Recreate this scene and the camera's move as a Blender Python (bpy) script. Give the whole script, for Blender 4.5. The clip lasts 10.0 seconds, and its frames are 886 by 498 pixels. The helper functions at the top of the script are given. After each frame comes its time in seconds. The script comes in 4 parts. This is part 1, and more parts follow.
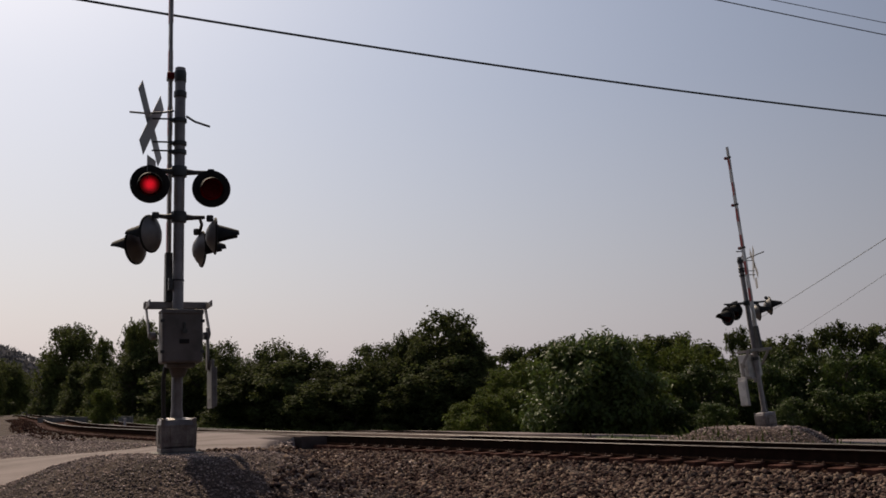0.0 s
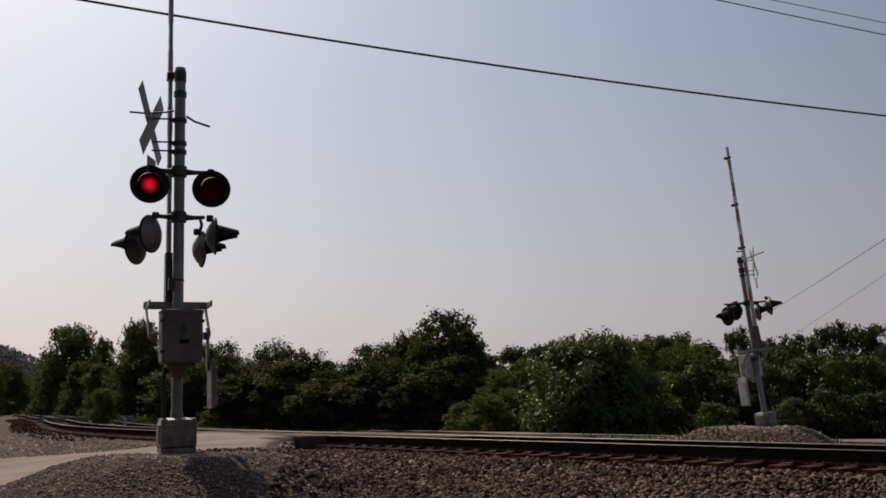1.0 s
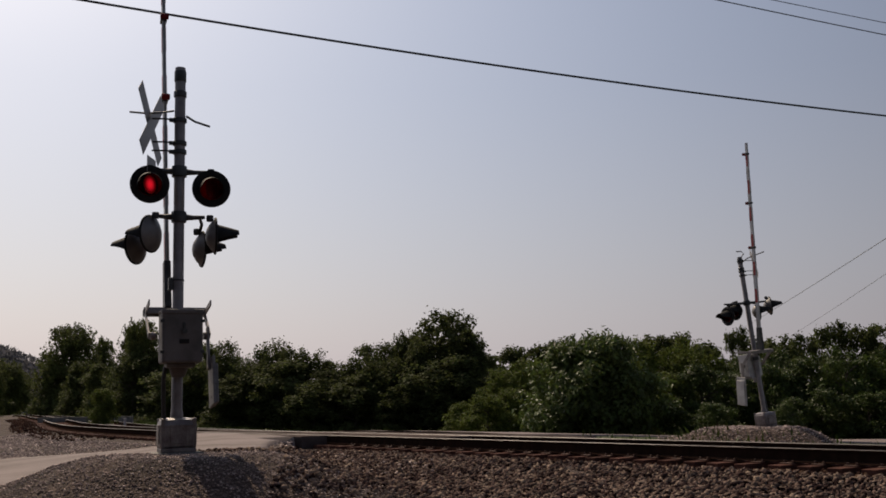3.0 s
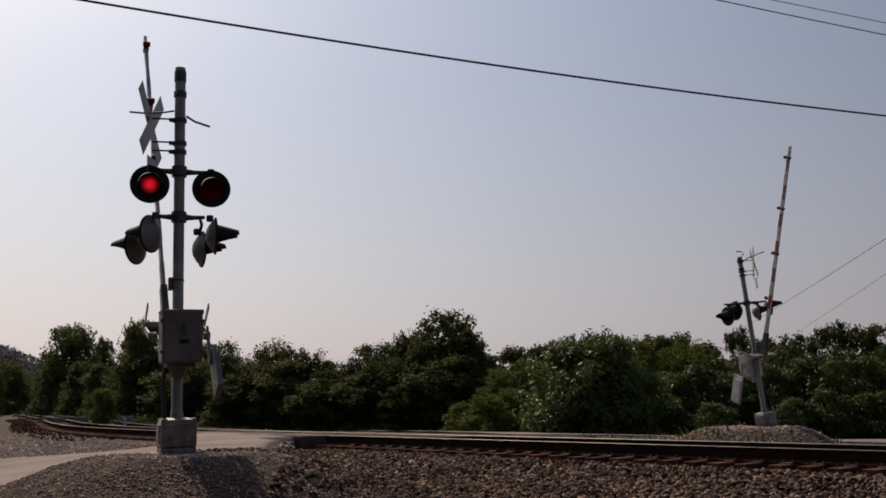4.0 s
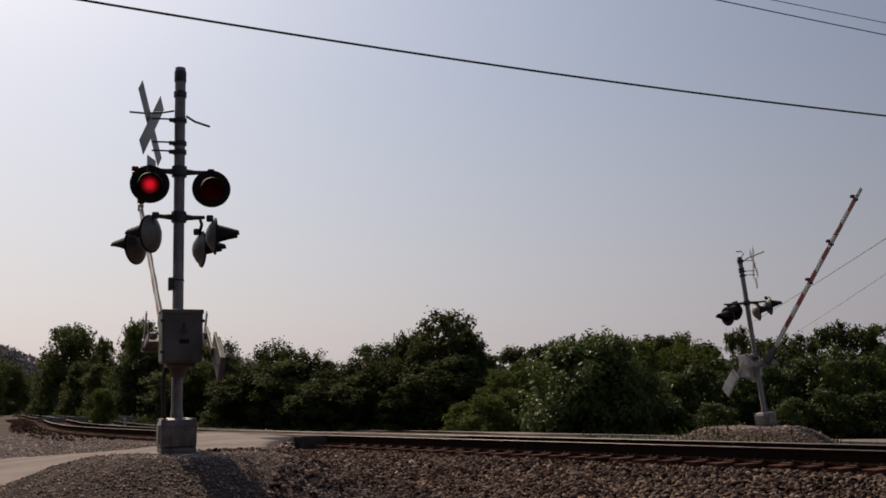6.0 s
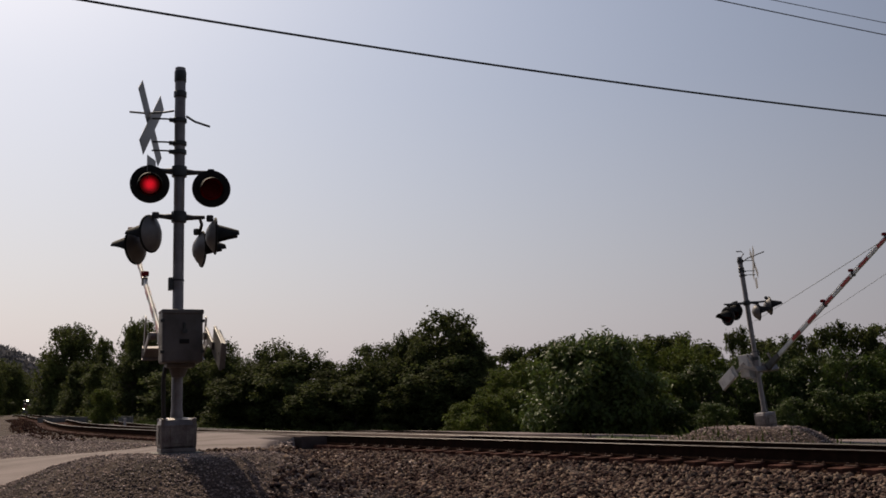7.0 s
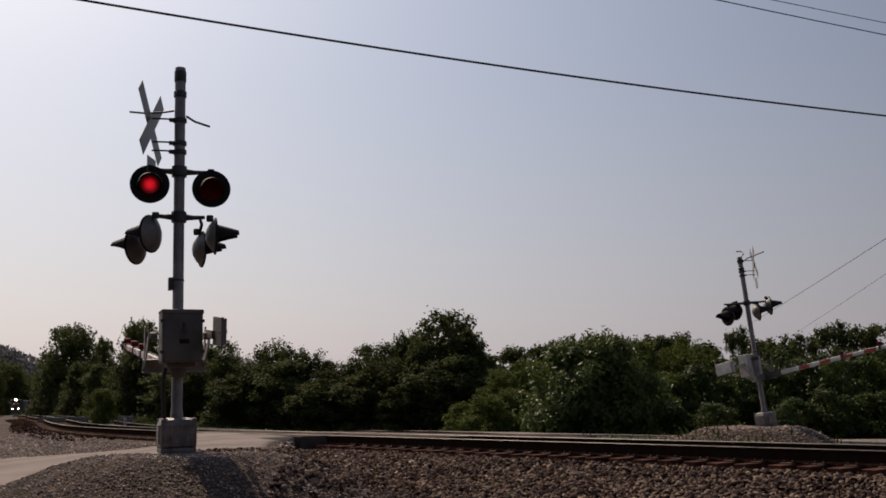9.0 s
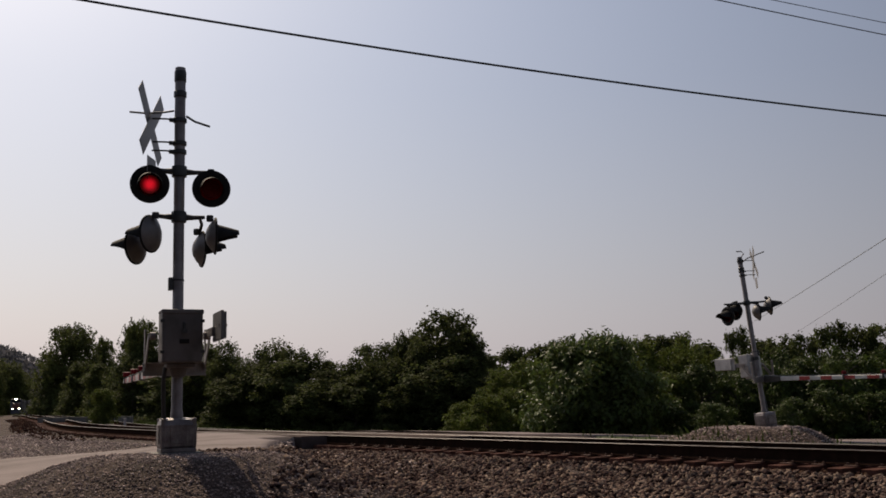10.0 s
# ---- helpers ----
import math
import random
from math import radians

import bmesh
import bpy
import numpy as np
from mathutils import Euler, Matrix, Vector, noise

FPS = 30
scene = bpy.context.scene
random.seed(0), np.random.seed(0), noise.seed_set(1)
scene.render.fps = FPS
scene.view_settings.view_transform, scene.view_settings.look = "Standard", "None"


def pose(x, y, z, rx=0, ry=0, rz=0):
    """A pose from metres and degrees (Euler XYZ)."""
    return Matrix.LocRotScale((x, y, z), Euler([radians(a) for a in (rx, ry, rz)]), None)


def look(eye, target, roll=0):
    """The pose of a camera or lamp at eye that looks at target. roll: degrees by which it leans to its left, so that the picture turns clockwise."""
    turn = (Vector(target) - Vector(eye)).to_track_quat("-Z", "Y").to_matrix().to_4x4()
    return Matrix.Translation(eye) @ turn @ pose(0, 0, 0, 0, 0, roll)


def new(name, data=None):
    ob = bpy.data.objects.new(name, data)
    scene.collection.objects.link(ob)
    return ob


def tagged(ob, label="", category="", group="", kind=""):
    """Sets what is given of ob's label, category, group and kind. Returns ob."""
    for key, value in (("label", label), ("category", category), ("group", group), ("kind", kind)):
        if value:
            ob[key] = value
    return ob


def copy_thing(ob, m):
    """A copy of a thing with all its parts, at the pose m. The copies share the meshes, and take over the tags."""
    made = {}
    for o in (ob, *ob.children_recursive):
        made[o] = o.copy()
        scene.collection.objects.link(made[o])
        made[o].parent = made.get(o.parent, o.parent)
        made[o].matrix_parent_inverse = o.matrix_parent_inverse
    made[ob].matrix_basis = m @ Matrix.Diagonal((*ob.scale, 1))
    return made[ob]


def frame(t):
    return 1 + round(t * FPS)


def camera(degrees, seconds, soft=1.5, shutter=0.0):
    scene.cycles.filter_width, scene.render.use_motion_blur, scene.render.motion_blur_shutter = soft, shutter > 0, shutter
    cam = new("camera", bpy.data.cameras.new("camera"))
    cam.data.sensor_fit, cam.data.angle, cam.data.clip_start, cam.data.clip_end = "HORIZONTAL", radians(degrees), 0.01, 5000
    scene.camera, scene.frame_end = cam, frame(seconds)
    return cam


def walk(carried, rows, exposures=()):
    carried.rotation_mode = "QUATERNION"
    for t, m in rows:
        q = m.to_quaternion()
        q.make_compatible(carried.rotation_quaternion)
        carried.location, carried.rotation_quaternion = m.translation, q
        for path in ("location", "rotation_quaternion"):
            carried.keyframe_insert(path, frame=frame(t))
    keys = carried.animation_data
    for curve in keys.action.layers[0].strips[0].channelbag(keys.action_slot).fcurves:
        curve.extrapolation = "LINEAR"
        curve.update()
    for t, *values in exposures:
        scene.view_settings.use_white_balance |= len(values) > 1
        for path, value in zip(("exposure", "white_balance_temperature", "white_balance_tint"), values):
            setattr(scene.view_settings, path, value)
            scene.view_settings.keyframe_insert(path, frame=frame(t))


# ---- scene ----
cam = camera(47.07, 10.0, soft=1.7)
EYE = Vector((0, 0, 0.603))
CAM_POSE = Matrix.Translation(EYE) @ pose(0, 0, 0, 90 + 8.53, 0, 0) @ pose(0, 0, 0, 0, 0, -1.0)
walk(cam, [(0.0, CAM_POSE), (10.0, CAM_POSE)], exposures=[(0.0, 0.0), (10.0, 0.0)])

# ---- sky and sun ----
SUN_AZ, SUN_EL = radians(-31.0), radians(44.0)
world = bpy.data.worlds.new("sky")
scene.world = world
world.use_nodes = True
wn, wl = world.node_tree.nodes, world.node_tree.links
wn.clear()
sky = wn.new("ShaderNodeTexSky")
sky.sky_type, sky.sun_disc = "NISHITA", False
sky.sun_elevation, sky.sun_rotation = SUN_EL, SUN_AZ
sky.air_density, sky.dust_density, sky.ozone_density, sky.altitude = 1.5, 2.6, 2.5, 0
haze = wn.new("ShaderNodeMix")
haze.data_type = "RGBA"
tone = wn.new("ShaderNodeMix")
tone.data_type = "RGBA"
tone.inputs[6].default_value, tone.inputs[7].default_value = (4.64, 4.3, 4.95, 1), (3.32, 3.24, 4.25, 1)
bg = wn.new("ShaderNodeBackground")
bg.inputs[1].default_value = 0.10
wout = wn.new("ShaderNodeOutputWorld")
wtc, wsep, wmap = wn.new("ShaderNodeTexCoord"), wn.new("ShaderNodeSeparateXYZ"), wn.new("ShaderNodeMapRange")
wl.new(wtc.outputs["Generated"], wsep.inputs[0]), wl.new(wsep.outputs[2], wmap.inputs[0])
wmap.inputs[1].default_value, wmap.inputs[2].default_value = 0.0, 0.8
wmap.inputs[3].default_value, wmap.inputs[4].default_value = 0.80, 0.2
wmap2 = wn.new("ShaderNodeMapRange")
wmap2.inputs[1].default_value, wmap2.inputs[2].default_value = 0.02, 0.30
wl.new(wsep.outputs[2], wmap2.inputs[0]), wl.new(wmap2.outputs[0], tone.inputs[0]), wl.new(tone.outputs[2], haze.inputs[7])
wl.new(wmap.outputs[0], haze.inputs[0])
wl.new(sky.outputs[0], haze.inputs[6])
# the hazy sky is brighter towards the sun's side and fades away from it
side = wn.new("ShaderNodeVectorMath")
side.operation = "DOT_PRODUCT"
side.inputs[1].default_value = (math.sin(radians(-40)), math.cos(radians(-40)), 0)
fade = wn.new("ShaderNodeMapRange")
fade.inputs[1].default_value, fade.inputs[2].default_value = 0.35, 1.0
fade.inputs[3].default_value, fade.inputs[4].default_value = 0.73, 1.29
glow_mix = wn.new("ShaderNodeVectorMath")
glow_mix.operation = "SCALE"
wl.new(wtc.outputs["Generated"], side.inputs[0]), wl.new(side.outputs["Value"], fade.inputs[0])
wl.new(haze.outputs[2], glow_mix.inputs[0]), wl.new(fade.outputs[0], glow_mix.inputs["Scale"])
wl.new(glow_mix.outputs[0], bg.inputs[0])
wl.new(bg.outputs[0], wout.inputs[0])
sun = new("sun", bpy.data.lights.new("sun", "SUN"))
sun.data.energy, sun.data.angle, sun.data.color = 4.9, radians(0.6), (1.0, 0.82, 0.62)
sun_dir = Vector((math.sin(SUN_AZ) * math.cos(SUN_EL), math.cos(SUN_AZ) * math.cos(SUN_EL), math.sin(SUN_EL)))
sun.matrix_world = look(sun_dir * 200, (0, 0, 0))


# ---- materials ----
def material(name, colour, rough=0.6, metal=0.0, colour2=None, scale=8.0, fine=60.0, bump=0.2, per_object=0.0, glow=None, specular=0.5):
    """A surface with two scales of variation (stains and grain) and fine relief."""
    m = bpy.data.materials.new(name)
    m.use_nodes = True
    n, l = m.node_tree.nodes, m.node_tree.links
    b = n["Principled BSDF"]
    b.inputs["Roughness"].default_value, b.inputs["Metallic"].default_value = rough, metal
    b.inputs["Specular IOR Level"].default_value = specular
    tc = n.new("ShaderNodeTexCoord")
    big, small = n.new("ShaderNodeTexNoise"), n.new("ShaderNodeTexNoise")
    big.inputs["Scale"].default_value, small.inputs["Scale"].default_value = scale, fine
    big.inputs["Detail"].default_value, small.inputs["Detail"].default_value = 5, 4
    l.new(tc.outputs["Object"], big.inputs["Vector"]), l.new(tc.outputs["Object"], small.inputs["Vector"])
    mix = n.new("ShaderNodeMix")
    mix.data_type = "RGBA"
    c2 = colour2 or tuple(c * 0.6 for c in colour)
    mix.inputs[6].default_value, mix.inputs[7].default_value = (*colour, 1), (*c2, 1)
    ramp = n.new("ShaderNodeMapRange")
    ramp.inputs[1].default_value, ramp.inputs[2].default_value = 0.38, 0.68
    l.new(big.outputs[0], ramp.inputs[0]), l.new(ramp.outputs[0], mix.inputs[0])
    grain = n.new("ShaderNodeMix")
    grain.data_type, grain.blend_type = "RGBA", "MULTIPLY"
    grain.inputs[0].default_value = 0.5
    l.new(mix.outputs[2], grain.inputs[6]), l.new(small.outputs[0], grain.inputs[7])
    gain = n.new("ShaderNodeMix")
    gain.data_type, gain.blend_type = "RGBA", "MULTIPLY"
    gain.inputs[0].default_value, gain.inputs[7].default_value = 1.0, (1.33, 1.33, 1.33, 1)
    l.new(grain.outputs[2], gain.inputs[6])
    last = gain.outputs[2]
    if per_object:
        info, hsv, rng = n.new("ShaderNodeObjectInfo"), n.new("ShaderNodeHueSaturation"), n.new("ShaderNodeMapRange")
        rng.inputs[3].default_value, rng.inputs[4].default_value = 1 - per_object, 1 + per_object
        l.new(info.outputs["Random"], rng.inputs[0]), l.new(rng.outputs[0], hsv.inputs["Value"])
        l.new(last, hsv.inputs["Color"])
        last = hsv.outputs[0]
    l.new(last, b.inputs["Base Color"])
    if bump:
        bp = n.new("ShaderNodeBump")
        bp.inputs["Strength"].default_value, bp.inputs["Distance"].default_value = bump, 0.02
        l.new(small.outputs[0], bp.inputs["Height"]), l.new(bp.outputs[0], b.inputs["Normal"])
    if glow:
        b.inputs["Emission Color"].default_value, b.inputs["Emission Strength"].default_value = (*glow[0], 1), glow[1]
    return m


def island_variation(m, low, high, hue=0.0):
    """Vary value (and hue) from piece to piece of one joined mesh."""
    n, l = m.node_tree.nodes, m.node_tree.links
    b = n["Principled BSDF"]
    src = b.inputs["Base Color"].links[0].from_socket
    geo, rng, hsv = n.new("ShaderNodeNewGeometry"), n.new("ShaderNodeMapRange"), n.new("ShaderNodeHueSaturation")
    rng.inputs[3].default_value, rng.inputs[4].default_value = low, high
    l.new(geo.outputs["Random Per Island"], rng.inputs[0]), l.new(rng.outputs[0], hsv.inputs["Value"])
    if hue:
        h = n.new("ShaderNodeMapRange")
        h.inputs[3].default_value, h.inputs[4].default_value = 0.5 - hue, 0.5 + hue
        l.new(geo.outputs["Random Per Island"], h.inputs[0]), l.new(h.outputs[0], hsv.inputs["Hue"])
    l.new(src, hsv.inputs["Color"]), l.new(hsv.outputs[0], b.inputs["Base Color"])
    return m


def leaf_material(name, colour, colour2, translucent=0.35, rough=0.45, gloss=0.08):
    m = material(name, colour, rough, 0, colour2, 0.5, 9.0, 0, 0.18, specular=gloss)
    island_variation(m, 0.55, 1.45, 0.015)
    n, l = m.node_tree.nodes, m.node_tree.links
    b = n["Principled BSDF"]
    tr, mx = n.new("ShaderNodeBsdfTranslucent"), n.new("ShaderNodeMixShader")
    l.new(b.inputs["Base Color"].links[0].from_socket, tr.inputs["Color"])
    mx.inputs[0].default_value = translucent
    l.new(b.outputs[0], mx.inputs[1]), l.new(tr.outputs[0], mx.inputs[2])
    l.new(mx.outputs[0], n["Material Output"].inputs[0])
    return m


STEEL = material("silver_painted_steel", (0.20, 0.178, 0.173), 0.5, 0.25, (0.135, 0.118, 0.113), 5, 70, 0.12)
CAST = material("cast_aluminium", (0.18, 0.155, 0.152), 0.4, 0.4, (0.08, 0.066, 0.062), 7, 60, 0.25)
# box paint made pale to hold the sunlight on the far signal
SUNLIT_BOX = material("sunlit_box_tone", (0.46, 0.44, 0.43), 0.5, 0.1, (0.30, 0.28, 0.27), 4, 70, 0.15)
BOX_PAINT = material("grey_box_paint", (0.11, 0.094, 0.087), 0.6, 0.1, (0.07, 0.059, 0.053), 4, 80, 0.1)
DARK_METAL = material("dark_bracket_metal", (0.05, 0.05, 0.05), 0.5, 0.4, None, 10, 90, 0.1)
BLACK = material("black_background_paint", (0.014, 0.014, 0.014), 0.75, 0.0, (0.022, 0.02, 0.019), 6, 80, 0.1, specular=0.12)
BACK_GREY = material("weathered_lamp_back", (0.14, 0.13, 0.127), 0.5, 0.2, (0.09, 0.083, 0.08), 6, 80, 0.1)
WHITE_SIGN = material("white_reflective_sheet", (0.72, 0.72, 0.72), 0.4, 0, (0.62, 0.62, 0.6), 5, 60, 0.05)
SIGN_BACK = material("bare_aluminium_sign_back", (0.20, 0.19, 0.185), 0.5, 0.5, (0.22, 0.21, 0.21), 5, 60, 0.05)
RED_BAND = material("red_reflective_sheet", (0.30, 0.022, 0.024), 0.4, 0, (0.2, 0.014, 0.014), 5, 60, 0.05)
ARM_WHITE = material("white_arm_laminate", (0.52, 0.51, 0.5), 0.5, 0, (0.36, 0.35, 0.33), 4, 60, 0.05)
RED_DARK = material("unlit_red_lens", (0.15, 0.008, 0.011), 0.6, 0, (0.09, 0.004, 0.006), 30, 120, 0.3, specular=0.12)
RED_GLOW = material("lit_red_lamp", (0.5, 0.01, 0.01), 0.4, 0, None, 40, 150, 0.0, 0, ((1.0, 0.012, 0.03), 0.8))


def lamp_falloff(m, reach, low, high):
    """The reflector is brightest at its middle and fades to the rim."""
    n, l = m.node_tree.nodes, m.node_tree.links
    tc, ln, mr = n.new("ShaderNodeTexCoord"), n.new("ShaderNodeVectorMath"), n.new("ShaderNodeMapRange")
    ln.operation, mr.interpolation_type = "LENGTH", "SMOOTHERSTEP"
    mr.inputs[1].default_value, mr.inputs[2].default_value = 0.0, reach
    mr.inputs[3].default_value, mr.inputs[4].default_value = high, low
    l.new(tc.outputs["Object"], ln.inputs[0]), l.new(ln.outputs["Value"], mr.inputs[0])
    l.new(mr.outputs[0], n["Principled BSDF"].inputs["Emission Strength"])


lamp_falloff(RED_GLOW, 0.125, 0.015, 0.62)
CABLE = material("black_cable_rubber", (0.015, 0.015, 0.016), 0.5, 0, None, 10, 60, 0)
WIRE = material("weathered_wire", (0.07, 0.07, 0.075), 0.7, 0.0, None, 10, 60, 0)
RAIL_SIDE = material("rusty_rail_web", (0.02, 0.012, 0.009), 0.9, 0.0, (0.032, 0.018, 0.013), 6, 90, 0.3, specular=0.0)
RAIL_TOP = material("polished_rail_head", (0.075, 0.062, 0.06), 0.55, 0.4, (0.03, 0.024, 0.022), 3, 40, 0.02, specular=0.25)
TIE = material("creosoted_tie_wood", (0.085, 0.038, 0.028), 0.9, 0, (0.034, 0.016, 0.013), 4, 45, 0.6, 0.3, specular=0.05)
PLATE = material("rusty_tie_plate", (0.10, 0.05, 0.035), 0.8, 0.2, None, 9, 80, 0.3)
ASPHALT = material("worn_road_surface", (0.185, 0.15, 0.145), 0.9, 0, (0.11, 0.09, 0.08), 0.6, 40, 0.5, specular=0.1)
PANEL = material("crossing_panel_surface", (0.075, 0.06, 0.056), 0.95, 0, (0.036, 0.028, 0.026), 1.2, 40, 0.4, specular=0.0)
STONE = island_variation(material("ballast_stone", (0.09, 0.063, 0.054), 0.85, 0, (0.034, 0.023, 0.02), 6, 45, 0.4, 0.0, specular=0.0), 0.08, 2.7, 0.03)
TRACK_STONE = island_variation(material("rust_stained_ballast", (0.055, 0.031, 0.024), 0.9, 0, (0.028, 0.016, 0.012), 6, 45, 0.4, 0.0, specular=0.0), 0.4, 1.7, 0.02)
# finer gravel; its pale colour holds the sunlight on the stone tops
GRAVEL = island_variation(material("fine_sunlit_gravel", (0.36, 0.28, 0.255), 0.9, 0, (0.21, 0.16, 0.145), 6, 60, 0.4, 0.0, specular=0.15), 0.45, 1.5, 0.015)
STONE_ONE = material("loose_ballast_stone", (0.11, 0.077, 0.066), 0.85, 0, (0.04, 0.027, 0.023), 6, 45, 0.4, 0.55, specular=0.0)
# darker concrete: the low wall's shade is in its colour, footings share it
DARK_SHADE_CONCRETE = material("dark_shade_concrete", (0.13, 0.125, 0.115), 0.9, 0, (0.07, 0.068, 0.06), 2, 50, 0.4)
CONCRETE = material("weathered_concrete", (0.36, 0.34, 0.32), 0.85, 0, (0.25, 0.235, 0.22), 3, 50, 0.4)
BARK = material("dark_bark", (0.06, 0.047, 0.038), 0.9, 0, None, 3, 25, 0.6)
LEAF_DARK = leaf_material("dark_tree_leaves", (0.066, 0.077, 0.025), (0.043, 0.052, 0.019), 0.38, 0.7, 0.06)
LEAF_MID = leaf_material("green_leaves", (0.05, 0.07, 0.016), (0.03, 0.044, 0.011), 0.28, 0.5, 0.12)
LEAF_LIGHT = leaf_material("yellow_green_leaves", (0.085, 0.105, 0.022), (0.055, 0.07, 0.016), 0.36, 0.6, 0.05)
LEAF_GLOSS = leaf_material("glossy_shrub_leaves", (0.068, 0.09, 0.024), (0.04, 0.056, 0.016), 0.26, 0.5, 0.16)
# distance haze is mixed into this leaf colour as pale blue-grey
LEAF_FAR = leaf_material("haze_tinted_hill_leaves", (0.12, 0.12, 0.132), (0.09, 0.092, 0.104), 0.3, 0.8)
LOCO_PAINT = material("dark_locomotive_paint", (0.03, 0.032, 0.045), 0.5, 0.1, None, 1, 20, 0)
LOCO_NOSE = material("red_brown_nose_paint", (0.12, 0.03, 0.02), 0.5, 0, None, 1, 20, 0)
GLASS = material("dark_window_glass", (0.01, 0.012, 0.014), 0.08, 0, None, 1, 20, 0)
HEADLIGHT = material("headlight_glow", (1, 0.95, 0.8), 0.4, 0, None, 1, 20, 0, 0, ((1.0, 0.82, 0.55), 26.0))
BOXCAR = material("boxcar_paint", (0.045, 0.038, 0.04), 0.7, 0, None, 1, 20, 0.1, 0.3)


def ground_material():
    """Gravel near the tracks, turning to rough grass further out."""
    m = material("gravel_and_grass", (0.074, 0.052, 0.044), 0.95, 0, (0.036, 0.025, 0.021), 1.1, 38, 0.8, specular=0.1)
    n, l = m.node_tree.nodes, m.node_tree.links
    b = n["Principled BSDF"]
    src0 = b.inputs["Base Color"].links[0].from_socket
    tc0, vo = n.new("ShaderNodeTexCoord"), n.new("ShaderNodeTexVoronoi")
    vo.inputs["Scale"].default_value = 34
    l.new(tc0.outputs["Object"], vo.inputs["Vector"])
    sep, rv, hv = n.new("ShaderNodeSeparateColor"), n.new("ShaderNodeMapRange"), n.new("ShaderNodeHueSaturation")
    l.new(vo.outputs["Color"], sep.inputs[0]), l.new(sep.outputs[0], rv.inputs[0])
    rv.inputs[3].default_value, rv.inputs[4].default_value = 0.5, 1.45
    l.new(rv.outputs[0], hv.inputs["Value"]), l.new(src0, hv.inputs["Color"])
    src = hv.outputs[0]
    bp = [x for x in n if x.type == "BUMP"][0]
    bp.invert, bp.inputs["Strength"].default_value, bp.inputs["Distance"].default_value = True, 1.0, 0.03
    l.new(vo.outputs["Distance"], bp.inputs["Height"])
    at = n.new("ShaderNodeAttribute")
    at.attribute_name = "grass"
    tc, nz = n.new("ShaderNodeTexCoord"), n.new("ShaderNodeTexNoise")
    nz.inputs["Scale"].default_value, nz.inputs["Detail"].default_value = 0.9, 6
    l.new(tc.outputs["Object"], nz.inputs["Vector"])
    add = n.new("ShaderNodeMath")
    l.new(at.outputs["Fac"], add.inputs[0]), l.new(nz.outputs[0], add.inputs[1])
    rr = n.new("ShaderNodeMapRange")
    rr.inputs[1].default_value, rr.inputs[2].default_value = 0.9, 1.1
    l.new(add.outputs[0], rr.inputs[0])
    mx = n.new("ShaderNodeMix")
    mx.data_type = "RGBA"
    mx.inputs[7].default_value = (0.06, 0.075, 0.028, 1)
    l.new(rr.outputs[0], mx.inputs[0]), l.new(src, mx.inputs[6]), l.new(mx.outputs[2], b.inputs["Base Color"])
    return m


GROUND = ground_material()


# ---- building helpers ----
def part(name, bm, mat, parent=None, label="", smooth=False):
    me = bpy.data.meshes.new(name)
    bm.to_mesh(me)
    bm.free()
    mats = mat if isinstance(mat, (list, tuple)) else [mat]
    for x in mats:
        me.materials.append(x)
    if smooth:
        for p in me.polygons:
            p.use_smooth = True
        me.set_sharp_from_angle(angle=radians(35))
    ob = new(name, me)
    if parent:
        ob.parent = parent
    if label:
        tagged(ob, label)
    return ob


def thing(name, m, label, category, group="", kind=""):
    ob = new(name)
    ob.empty_display_size = 0.2
    ob.matrix_world = m
    return tagged(ob, label, category, group, kind)


def add_box(bm, size, m=None, bevel=0.01, mat=0):
    """A bevelled box of that size, centred at the pose m."""
    r = bmesh.ops.create_cube(bm, size=1.0, matrix=(m or Matrix()) @ Matrix.Diagonal((*size, 1)))
    vs = r["verts"]
    es = list({e for v in vs for e in v.link_edges})
    fs = list({f for v in vs for f in v.link_faces})
    for f in fs:
        f.material_index = mat
    if bevel:
        bmesh.ops.bevel(bm, geom=es, offset=bevel, segments=2, affect="EDGES", profile=0.6, material=mat)
    return bm


def add_cone(bm, r1, r2, depth, m=None, seg=24, caps=True, mat=0):
    r = bmesh.ops.create_cone(bm, cap_ends=caps, segments=seg, radius1=r1, radius2=r2, depth=depth, matrix=m or Matrix())
    for f in {f for v in r["verts"] for f in v.link_faces}:
        f.material_index = mat
    return bm


def add_tube(bm, pts, radius, seg=8, mat=0):
    """A round tube along the points; radius may be a list."""
    pts = [Vector(p) for p in pts]
    rad = radius if isinstance(radius, (list, tuple)) else [radius] * len(pts)
    rings = []
    for i, p in enumerate(pts):
        d = (pts[min(i + 1, len(pts) - 1)] - pts[max(i - 1, 0)]).normalized()
        q = d.to_track_quat("Z", "Y")
        rings.append([bm.verts.new(p + q @ Vector((math.cos(a) * rad[i], math.sin(a) * rad[i], 0))) for a in (k * math.tau / seg for k in range(seg))])
    for a, b in zip(rings, rings[1:]):
        for k in range(seg):
            f = bm.faces.new((a[k], a[(k + 1) % seg], b[(k + 1) % seg], b[k]))
            f.material_index = mat
    bm.faces.new(rings[0][::-1]).material_index = mat
    bm.faces.new(rings[-1]).material_index = mat
    return bm


